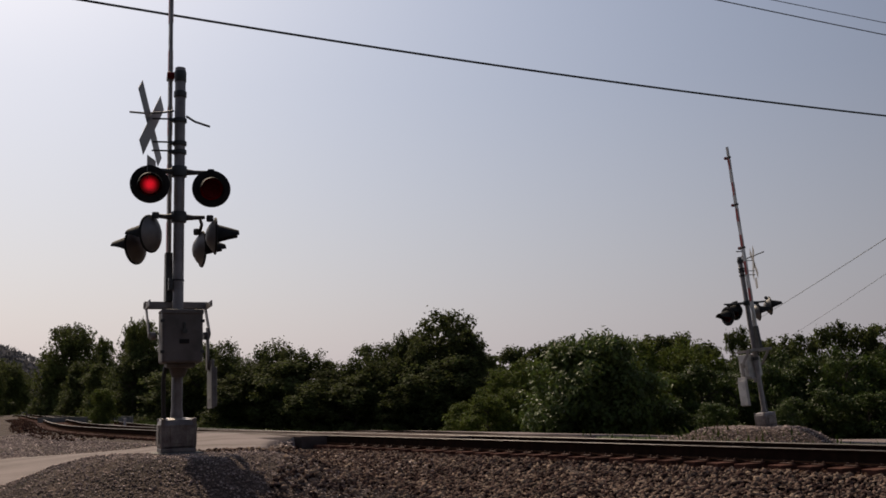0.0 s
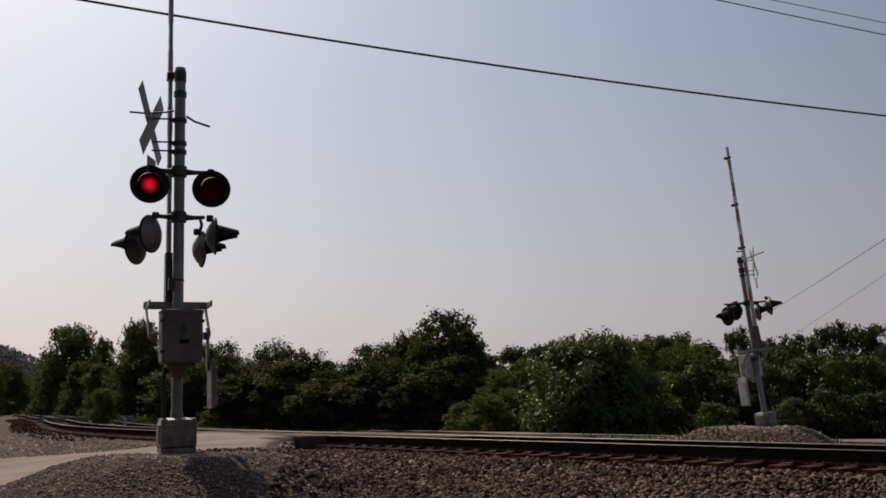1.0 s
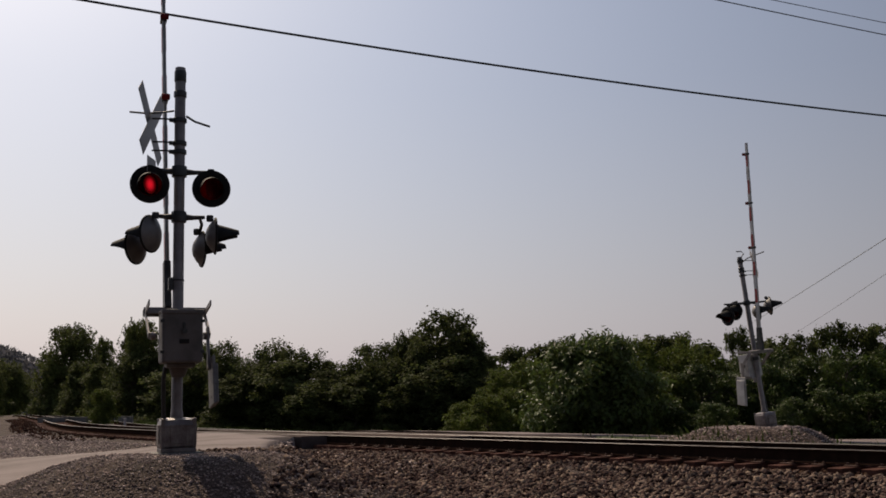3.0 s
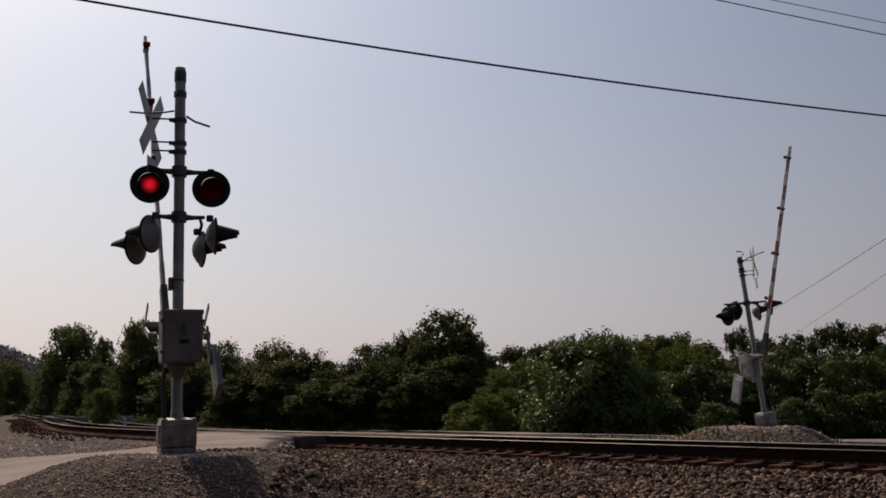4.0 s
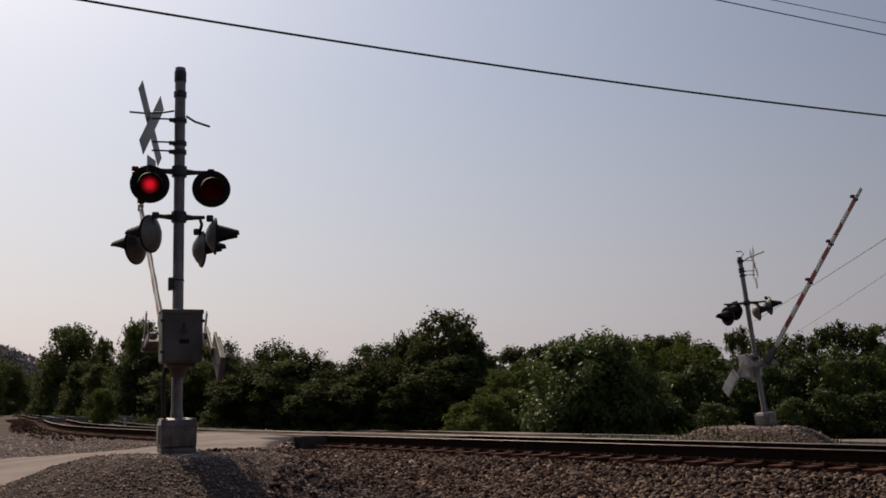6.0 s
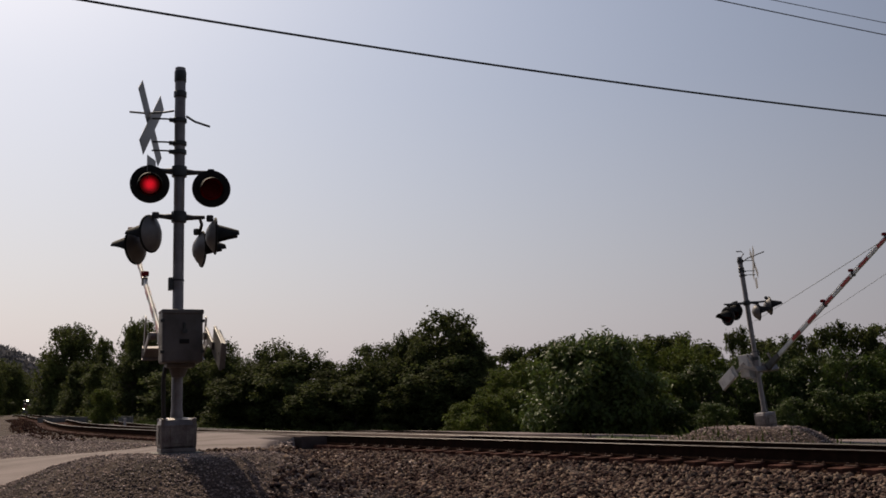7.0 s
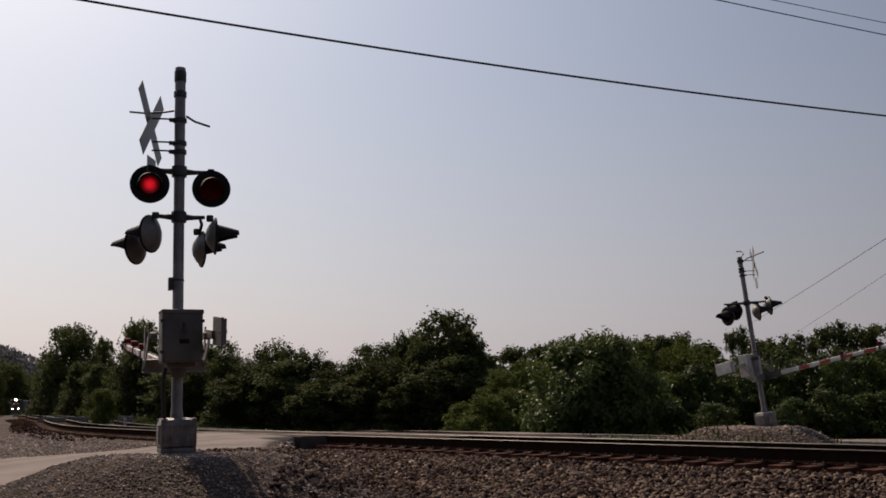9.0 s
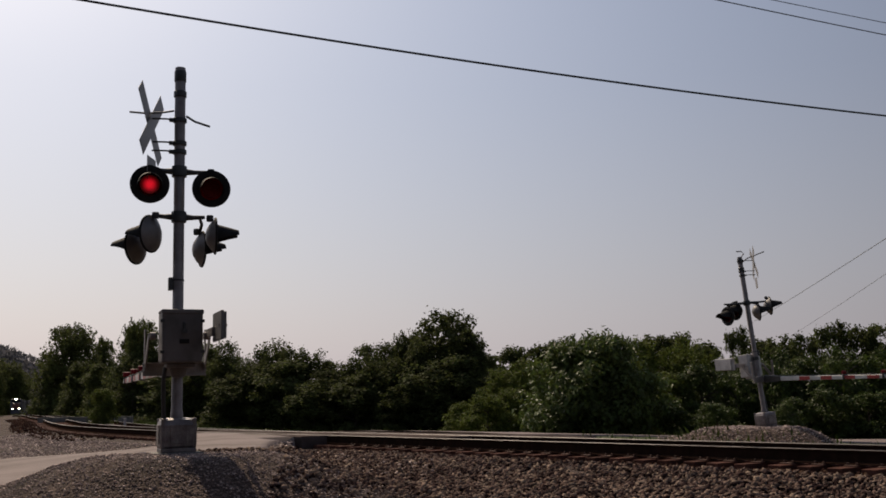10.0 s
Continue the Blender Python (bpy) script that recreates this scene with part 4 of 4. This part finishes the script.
TREE_PLAN = {
    "tall": [(-33.7, 112, 11.9, 1.87), (-0.1, 97.0, 11.3, 3.56), (-3.5, 98, 9.5, 1.85), (3.0, 96, 8.6, 1.17), (-66.9, 182.0, 17.7, 5.26), (-45.9, 154.0, 15.5, 3.25), (-63.1, 189.0, 15.7, 2.73), (-186.8, 440, 23.4, 7.82),
        (-155.6, 350.0, 19.4, 4.28), (-222.9, 520, 24.8, 11.56), (-192.5, 420.0, 27.3, 11.67)],
    "wall": [(-31.2, 112, 10.7, 1.99), (-27.9, 110, 10.0, 1.96), (-25.4, 108, 9.1, 1.68), (-21.8, 102, 8.9, 1.59), (-19.9, 101, 7.6, 1.35), (-17.1, 100, 8.9, 1.89), (-14.8, 99, 8.1, 1.65), (-12.8, 98, 7.9, 1.52),
        (-10.7, 98, 6.9, 1.63), (-9.1, 97, 6.7, 1.4), (-7.4, 97, 8.3, 1.83), (-5.2, 97, 8.4, 1.94), (-2.4, 95, 8.6, 1.79), (1.5, 95, 9.3, 1.9), (-33.1, 109, 8.1, 2.18), (-28.0, 104, 5.9, 2.54),
        (-25.0, 104, 7.3, 2.08), (-20.3, 97, 5.2, 2.16), (-18.5, 98, 6.7, 1.96), (-15.3, 96, 6.8, 2.35), (-11.9, 93, 4.7, 2.07), (-10.9, 95, 5.9, 1.79), (-8.1, 93, 5.3, 2.38), (-6.0, 94, 6.8, 1.98),
        (-3.8, 91, 4.3, 2.12), (-1.8, 92, 6.4, 2.35), (0.6, 92, 6.9, 2.25), (2.4, 91, 4.9, 2.02), (4.0, 92, 5.3, 1.74), (-69.9, 186, 11.3, 3.51), (-56.4, 160, 10.0, 2.67), (-50.0, 150, 9.1, 2.5),
        (-46.4, 146, 8.5, 1.95), (-72.6, 190, 6.4, 2.53), (-59.4, 165, 5.8, 2.57)],
    "back": [(7.7, 165, 10.4, 2.38), (11.0, 168, 11.6, 2.8), (14.9, 170, 12.0, 2.83), (18.9, 172, 12.6, 3.06), (22.0, 172, 13.1, 2.68), (25.4, 170, 13.1, 2.83), (29.0, 168, 12.4, 2.8), (32.1, 160, 12.7, 2.84),
        (35.3, 160, 12.6, 2.49), (37.5, 158, 12.7, 2.46), (38.5, 150, 10.7, 2.5), (32.5, 105, 8.7, 1.98), (33.2, 100, 8.6, 1.44)],
    "tree": [(22.9, 80, 8.1, 1.16), (27.8, 78, 7.4, 1.56), (28.9, 76, 8.1, 1.52), (30.7, 76, 7.8, 1.52), (32.0, 75, 7.8, 1.58), (33.9, 75, 7.9, 1.67)],
    "light": [(3.3, 62, 4.4, 1.38), (5.0, 64, 5.2, 1.64), (7.2, 66, 5.7, 1.83), (12.9, 64, 6.2, 1.92), (15.1, 64, 6.3, 1.85), (16.1, 62, 5.4, 1.58), (0.9, 60, 2.3, 1.13), (2.3, 56, 2.5, 1.24),
        (3.6, 58, 3.0, 1.29), (10.0, 47, 3.0, 1.2), (-20.6, 62, 2.4, 0.85)],
    "mid": [(17.0, 58, 4.6, 1.48), (18.6, 58, 4.9, 1.42), (11.7, 47, 3.3, 1.31), (13.0, 46, 2.9, 1.23), (14.4, 45, 3.2, 1.15), (16.0, 45, 3.6, 1.3), (17.2, 44, 3.9, 1.42), (18.7, 44, 3.7, 1.47),
        (9.8, 44, 1.4, 0.83), (11.3, 43, 1.5, 0.96), (14.3, 42, 1.7, 0.93), (15.5, 41.5, 2.0, 1.06), (17.0, 41.5, 1.9, 1.15), (10.8, 32.6, 1.4, 0.47)],
    "shrub": [(6.2, 44, 4.4, 2.98)],
}
for kind_name, places in TREE_PLAN.items():
    for spot in places:
        plant(kind_name, *spot)
# unseen wood added behind the camera to block sky light; closes the place
for spot in [(-24, -6, 12, 5), (-19, -11, 13, 5.5), (-13, -14, 13, 5), (-7, -15, 14, 5.5), (-1, -15.5, 13, 5), (5, -15, 14, 5.5), (-28, -1, 12, 5), (-16, -16, 15, 6), (-4, -20, 16, 6), (-10, -19, 16, 6)]:
    plant("back", *spot)


def far_hill():
    """A wooded ridge on the horizon: a rolling body clothed in small crowns."""
    verts, faces = [], []
    nx, ny = 50, 10
    rng = np.random.default_rng(3)

    def z(u, v):
        x = -700 + 520 * u
        rise = 60 * math.exp(-((x + 430) / 95) ** 2) + 12 * math.exp(-((x + 300) / 60) ** 2)
        return rise * math.sin(math.pi * min(1, v * 0.5 + 0.02)) + 2 * noise.noise(Vector((u * 30, v * 6, 0))) - 4

    for j in range(ny):
        for i in range(nx):
            u, v = i / (nx - 1), j / (ny - 1)
            verts.append((-700 + 520 * u, 760 + 160 * v, z(u, v)))
    for j in range(ny - 1):
        for i in range(nx - 1):
            a = j * nx + i
            faces.append((a, a + 1, a + nx + 1, a + nx))
    hill = tagged(mesh_object("far_hill", verts, faces, LEAF_FAR, smooth=True), "wooded hill on the horizon with haze painted into its blue-grey colour", "hill", kind="structure")
    count = 40000
    u, v = rng.random(count), rng.random(count)
    pos = np.array([(-700 + 520 * a, 760 + 160 * b, z(a, b) + rng.uniform(0, 7)) for a, b in zip(u, v)])
    d = rng.normal(size=(count, 3, 3)) * 1.5
    vv = (pos[:, None, :] + d).reshape(-1, 3)
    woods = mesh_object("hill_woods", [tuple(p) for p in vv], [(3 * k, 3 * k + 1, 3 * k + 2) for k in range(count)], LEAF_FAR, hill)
    tagged(woods, "far woods with haze in their colour", kind="stuff")


far_hill()


# ---- weeds along the far side of the tracks ----
def weeds():
    rng = np.random.default_rng(8)
    v, f = [], []
    while len(f) < 9000:
        i = rng.integers(40, 240)
        off = 7.2 + abs(rng.normal()) * 2.6
        p = NEAR_RAIL[i] + NORMAL[i] * off + rng.normal(size=2) * 0.4
        if road_at(*p)[0] < 0.9 or math.hypot(p[0] - FAR_MAST.x, p[1] - FAR_MAST.y) < 2.0:
            continue
        g = ground_height(*p)
        h = rng.uniform(0.1, 0.32)
        a = rng.uniform(0, math.tau)
        s = 0.02 + 0.02 * rng.random()
        lean = rng.normal(size=2) * 0.12
        n = len(v)
        v += [(p[0] - math.cos(a) * s, p[1] - math.sin(a) * s, g - 0.02), (p[0] + math.cos(a) * s, p[1] + math.sin(a) * s, g - 0.02), (p[0] + lean[0], p[1] + lean[1], g + h)]
        f.append((n, n + 1, n + 2))
    ob = mesh_object("weeds", v, f, LEAF_MID)
    tagged(ob, "ragged green weeds beyond the tracks", "weeds", kind="stuff")


weeds()


# ---- small trackside things ----
def marker_post(x, y):
    g = ground_height(x, y)
    t = thing("marker_post", Matrix.Translation((x, y, g)), "short pale marker post beside the track", "post")
    bm = bmesh.new()
    add_box(bm, (0.11, 0.11, 0.70), Matrix.Translation((0, 0, 0.33)), 0.012)
    part("post", bm, CONCRETE, t)
    bm = bmesh.new()
    add_box(bm, (0.13, 0.13, 0.05), Matrix.Translation((0, 0, 0.70)), 0.012)
    part("cap", bm, CONCRETE, t, "grey cap")


marker_post(-16.2, 52.0)


def low_wall():
    t = thing("low_wall", Matrix.Translation((-26.6, 76.0, -0.62)) @ pose(0, 0, 0, 0, 0, -4), "low grey concrete retaining wall beyond the tracks", "wall")
    for k in range(6):
        bm = bmesh.new()
        add_box(bm, (1.18, 0.25, 0.62), Matrix.Translation((-3.0 + 1.2 * k, 0, 0.25)), 0.02)
        part("block", bm, DARK_SHADE_CONCRETE, t)


low_wall()


# ---- the train ----
def locomotive():
    t = thing("locomotive", Matrix(), "dark diesel freight locomotive with bright headlights", "locomotive")
    bm = bmesh.new()
    add_box(bm, (20.5, 3.0, 0.45), Matrix.Translation((-10.4, 0, 1.45)), 0.08)
    add_box(bm, (14.2, 2.1, 2.5), Matrix.Translation((-13.0, 0, 2.95)), 0.2)
    add_box(bm, (3.0, 2.6, 0.7), Matrix.Translation((-18.0, 0, 4.15)), 0.1)
    part("body", bm, LOCO_PAINT, t, "dark long hood and frame")
    bm = bmesh.new()
    add_box(bm, (3.0, 3.05, 3.0), Matrix.Translation((-4.4, 0, 3.1)), 0.15)
    cab = part("cab", bm, LOCO_PAINT, t, "dark driving cab")
    for y in (-0.75, 0.75):
        bm = bmesh.new()
        add_box(bm, (0.05, 1.0, 0.6), Matrix.Translation((-2.88, y, 3.95)), 0.02)
        part("windscreen", bm, GLASS, cab, "dark windscreen")
    bm = bmesh.new()
    add_box(bm, (2.2, 1.9, 1.7), Matrix.Translation((-1.9, 0, 2.5)), 0.25)
    part("nose", bm, LOCO_NOSE, t, "dark red short nose")
    bm = bmesh.new()
    add_box(bm, (0.25, 2.8, 0.9), Matrix.Translation((-0.1, 0, 0.75)) @ pose(0, 0, 0, 0, -14, 0), 0.05)
    part("pilot", bm, LOCO_PAINT, t, "snowplough pilot")
    for y, z, x in ((0.2, 4.52, -2.3), (-0.2, 4.52, -2.3), (0.88, 1.75, -0.3), (-0.88, 1.75, -0.3)):
        m = Matrix.Translation((x, y, z)) @ pose(0, 0, 0, 0, 90, 0)
        bm = bmesh.new()
        # deep tube added to hide the lamp until it faces the camera
        add_lathe(bm, [(0.17, -0.6), (0.195, -0.6), (0.195, 0.5), (0.18, 0.5), (0.17, -0.55)], m, 18)
        shell = part("headlight_shell", bm, BLACK, t, "deep dark tube added round the headlight to narrow its light")
        bm = bmesh.new()
        add_cone(bm, 0.168, 0.165, 0.06, m @ Matrix.Translation((0, 0, -0.52)), 16)
        part("headlight", bm, HEADLIGHT, shell, "glowing warm white headlight")
    for c in (-4.2, -16.4):
        bm = bmesh.new()
        add_box(bm, (4.2, 2.3, 0.55), Matrix.Translation((c, 0, 0.85)), 0.06)
        truck = part("truck", bm, DARK_METAL, t, "three-axle truck")
        for k in (-1.6, 0, 1.6):
            bm = bmesh.new()
            for s in (-0.75, 0.75):
                add_cone(bm, 0.5, 0.5, 0.13, Matrix.Translation((c + k, s, 0.5)) @ pose(0, 0, 0, 90, 0, 0), 24)
            add_tube(bm, [(c + k, -0.75, 0.5), (c + k, 0.75, 0.5)], 0.08, 8)
            part("wheelset", bm, DARK_METAL, truck)
    return t


def boxcar():
    t = thing("freight_car", Matrix(), "dark boxcar of the freight train", "freight car", "cars of the train")
    bm = bmesh.new()
    add_box(bm, (15.4, 3.0, 3.3), Matrix.Translation((-7.9, 0, 2.75)), 0.06)
    for k in range(14):
        for s in (-1.51, 1.51):
            add_box(bm, (0.1, 0.06, 3.1), Matrix.Translation((-0.9 - 1.08 * k, s, 2.75)), 0)
    add_box(bm, (15.2, 2.6, 0.12), Matrix.Translation((-7.9, 0, 4.45)), 0.04)
    body = part("body", bm, BOXCAR, t)
    for s in (-1.56, 1.56):
        bm = bmesh.new()
        add_box(bm, (2.6, 0.06, 2.9), Matrix.Translation((-7.9, s, 2.7)), 0.02)
        part("sliding_door", bm, BOXCAR, body)
    for c in (-2.2, -13.6):
        bm = bmesh.new()
        add_box(bm, (2.6, 2.2, 0.45), Matrix.Translation((c, 0, 0.75)), 0.05)
        truck = part("truck", bm, DARK_METAL, t)
        for k in (-0.85, 0.85):
            bm = bmesh.new()
            for s in (-0.75, 0.75):
                add_cone(bm, 0.42, 0.42, 0.13, Matrix.Translation((c + k, s, 0.42)) @ pose(0, 0, 0, 90, 0, 0), 20)
            add_tube(bm, [(c + k, -0.75, 0.42), (c + k, 0.75, 0.42)], 0.07, 8)
            part("wheelset", bm, DARK_METAL, truck)
    return t


TRAIN = [(locomotive(), 0.0)]
first_car = boxcar()
TRAIN.append((first_car, 21.5))
for k in range(3):
    TRAIN.append((copy_thing(first_car, Matrix()), 21.5 + 16.5 * (k + 1)))

ARC = np.concatenate([[0], np.cumsum(np.linalg.norm(np.diff(NEAR_RAIL, axis=0), axis=1))])


def on_track(s, off=0.7525):
    """The pose on the near track's middle, s metres along the line, heading towards the crossing."""
    i = min(max(int(np.searchsorted(ARC, s)), 1), len(ARC) - 2)
    c = NEAR_RAIL[i - 1] + (NEAR_RAIL[i] - NEAR_RAIL[i - 1]) * ((s - ARC[i - 1]) / (ARC[i] - ARC[i - 1])) + NORMAL[i] * off
    a = math.degrees(math.atan2(-TANGENT[i][1], -TANGENT[i][0]))
    return pose(c[0], c[1], RAIL_Z + grade(c[1]), 0, 0, a)


S_END = float(ARC[int(np.argmin(np.abs(NEAR_RAIL[:, 1] - 300)))])


# ---- ties, ballast and loose stones ----
def tie_mesh():
    bm = bmesh.new()
    add_box(bm, (0.23, 2.6, 0.18), Matrix.Translation((0, 0, -0.09)), 0.012)
    me = bpy.data.meshes.new("tie")
    bm.to_mesh(me)
    bm.free()
    me.materials.append(TIE)
    return me


def plate_mesh():
    bm = bmesh.new()
    add_box(bm, (0.20, 0.34, 0.02), None, 0.004)
    for a in (-0.07, 0.07):
        for b in (-0.095, 0.095):
            add_box(bm, (0.03, 0.035, 0.045), Matrix.Translation((a, b, 0.022)), 0.005)
    me = bpy.data.meshes.new("tie_plate")
    bm.to_mesh(me)
    bm.free()
    me.materials.append(PLATE)
    return me


def lay_ties():
    tie, plate = tie_mesh(), plate_mesh()
    rng = random.Random(2)
    for track_ob, off in zip(tracks, (OFFSETS[0], OFFSETS[2])):
        for k in range(14, 190 if off else 330):
            s = k * 0.53
            i = min(int(np.searchsorted(ARC, s)), len(ARC) - 2)
            w = (s - ARC[i - 1]) / (ARC[i] - ARC[i - 1])
            c = NEAR_RAIL[i - 1] + (NEAR_RAIL[i] - NEAR_RAIL[i - 1]) * w + NORMAL[i] * (off + 0.7525 + rng.uniform(-0.05, 0.05))
            a = math.degrees(math.atan2(TANGENT[i][1], TANGENT[i][0])) + rng.uniform(-1.5, 1.5)
            ob = new("tie", tie)
            ob.parent = track_ob
            m = pose(c[0], c[1], -0.435 - (FAR_DROP if off else 0) + grade(c[1]) + rng.uniform(-0.008, 0.004), 0, rng.uniform(-1, 1), a)
            ob.matrix_basis = m
            if off == 0 and k < 110:
                for o in (0.0, 1.505):
                    q = NEAR_RAIL[i - 1] + (NEAR_RAIL[i] - NEAR_RAIL[i - 1]) * w + NORMAL[i] * o
                    pl = new("tie_plate", plate)
                    pl.parent = ob
                    pl.matrix_basis = m.inverted() @ pose(q[0], q[1], -0.425, 0, 0, a)


def stone_shape(seed):
    rng = np.random.default_rng(seed)
    g = (1 + 5 ** 0.5) / 2
    v = np.array([(-1, g, 0), (1, g, 0), (-1, -g, 0), (1, -g, 0), (0, -1, g), (0, 1, g), (0, -1, -g), (0, 1, -g), (g, 0, -1), (g, 0, 1), (-g, 0, -1), (-g, 0, 1)], float)
    v /= np.linalg.norm(v[0])
    v *= rng.uniform(0.5, 1.3, (12, 1))
    v *= np.array([rng.uniform(0.8, 1.25), rng.uniform(0.7, 1.1), rng.uniform(0.5, 0.85)])
    return v


STONE_FACES = np.array([(0, 11, 5), (0, 5, 1), (0, 1, 7), (0, 7, 10), (0, 10, 11), (1, 5, 9), (5, 11, 4), (11, 10, 2), (10, 7, 6), (7, 1, 8),
                        (3, 9, 4), (3, 4, 2), (3, 2, 6), (3, 6, 8), (3, 8, 9), (4, 9, 5), (2, 4, 11), (6, 2, 10), (8, 6, 7), (9, 8, 1)])


def ballast():
    rng = np.random.default_rng(17)
    shapes = [stone_shape(100 + k) for k in range(24)]
    spots, gravel, stained = [], [], []

    def scatter(n, box, size, test, pile=0.5, into=None):
        x0, x1, y0, y1 = box
        made = 0
        for _ in range(n * 6):
            if made >= n:
                break
            x, y = rng.uniform(x0, x1), rng.uniform(y0, y1)
            if abs(x) > 0.47 * y + 0.3:
                continue
            d = beside(x, y)
            rd = off_road(x, y) - 0.3 * rng.random()
            if not test(x, y, d, rd):
                continue
            s = size * rng.uniform(0.55, 1.25)
            (spots if into is None else into).append((x, y, ground_height(x, y) + s * pile * rng.uniform(-0.3, 0.9), s))
            made += 1

    scatter(13000, (-2, 9, 6.5, 17), 0.04, lambda x, y, d, rd: -14 < d < -0.75 and rd > -0.1)
    scatter(11000, (-3, 9, 12, 26), 0.049, lambda x, y, d, rd: -5.5 < d < -0.78 and rd > (0.5 if y > 18 else -0.1), 0.6)
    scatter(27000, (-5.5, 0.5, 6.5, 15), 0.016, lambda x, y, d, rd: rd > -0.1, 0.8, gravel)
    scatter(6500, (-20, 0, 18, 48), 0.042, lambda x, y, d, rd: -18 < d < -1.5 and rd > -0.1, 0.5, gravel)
    scatter(5500, (-50, -8, 36, 112), 0.075, lambda x, y, d, rd: -2.2 < d < 5.6 and rd > 0.3, 0.5, stained)
    scatter(6500, (-12, 10, 11, 40), 0.04, lambda x, y, d, rd: -0.7 < d < 6.2 and rd > 0.3, 0.3, stained)
    scatter(9000, (-3.4, 0.5, 13.5, 25), 0.032, lambda x, y, d, rd: d < -0.75 and rd > (0.5 if y > 18 else -0.1))
    scatter(2200, (-5, 9, 11, 29), 0.034, lambda x, y, d, rd: -1.0 < d < -0.2 and rd > 0.2, 0.6, stained)
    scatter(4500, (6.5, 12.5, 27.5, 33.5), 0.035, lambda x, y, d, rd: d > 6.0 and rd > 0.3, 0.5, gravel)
    spots.sort(key=lambda q: q[0] ** 2 + q[1] ** 2 if q[0] > -1 else 1e6)
    loose, rest = spots[:260], spots[260:]
    def heap(name, places, mat, flat):
        V, F = [], []
        for k, (x, y, z, s) in enumerate(places):
            v = shapes[int(rng.integers(24))] * s
            a, b = rng.uniform(0, math.tau), rng.uniform(-0.9, 0.9)
            r = np.array(Euler((b, rng.uniform(-0.9, 0.9), a)).to_matrix())
            V.append((v @ r.T) * (1, 1, flat) + (x, y, z))
            F.append(STONE_FACES + 12 * k)
        V, F = np.concatenate(V), np.concatenate(F)
        me = bpy.data.meshes.new(name)
        me.vertices.add(len(V)), me.vertices.foreach_set("co", V.ravel())
        me.loops.add(F.size), me.loops.foreach_set("vertex_index", F.ravel())
        me.polygons.add(len(F)), me.polygons.foreach_set("loop_start", np.arange(len(F)) * 3)
        me.update(calc_edges=True)
        me.materials.append(mat)
        return new(name, me)

    tagged(heap("ballast", rest, STONE, 1.0), "grey-brown crushed stone ballast along the track", "ballast", kind="stuff")
    tagged(heap("track_ballast", stained, TRACK_STONE, 1.0), "dark rust-stained stones between the rails", "ballast", kind="stuff")
    tagged(heap("gravel", gravel, GRAVEL, 0.7), "fine gravel round the signal masts and road, painted sunlit pale", "gravel", kind="stuff")
    meshes = []
    for k in range(6):
        m = bpy.data.meshes.new("stone")
        m.from_pydata([tuple(p) for p in shapes[k]], [], [tuple(int(i) for i in f) for f in STONE_FACES])
        m.materials.append(STONE_ONE)
        meshes.append(m)
    for x, y, z, s in loose:
        ob = new("stone", meshes[int(rng.integers(6))])
        ob.parent = ground
        ob.matrix_basis = pose(x, y, z, rng.uniform(-30, 30), rng.uniform(-30, 30), rng.uniform(0, 360)) @ Matrix.Scale(s, 4)


lay_ties()
ballast()

# ---- what moves ----
LEFT_LIT = [(-1.0, 0.13), (0.90, 1.63), (2.36, 3.10), (3.85, 4.60), (5.34, 6.08), (6.83, 7.62), (8.32, 9.08), (9.82, 11.0)]


def lamp_rows(base, first_lit, swaps):
    """Half turns of the added flashing disc about its upright axis at each swap."""
    rows, angle = [], 0.0 if first_lit else 180.0
    rows.append((0.0, base @ pose(0, 0, 0, 0, angle, 0)))
    for t in swaps:
        for k in range(4):
            rows.append((t + (k - 1.5) / FPS, base @ pose(0, 0, 0, 0, angle + 60 * k, 0)))
        angle += 180
    rows.append((10.0, base @ pose(0, 0, 0, 0, angle, 0)))
    return rows


def motions():
    walk(near_arm, [(t, pose(*PIVOT, 0, -a, 0)) for t, a in NEAR_ANGLES])
    walk(far_arm, [(t, pose(*FAR_PIVOT, 0, -a, 0)) for t, a in FAR_ANGLES])
    swaps = sorted({round(t, 3) for span in LEFT_LIT for t in span if 0 < t < 10})
    for (lamp, turned_disc, base), first in zip(near_lit, (True, False)):
        walk(turned_disc, lamp_rows(base, first, swaps))
    for ob, behind in TRAIN:
        walk(ob, [(t, on_track(S_END + 20.8 * (10 - t) + behind)) for t in [0.5 * k for k in range(21)]])


motions()
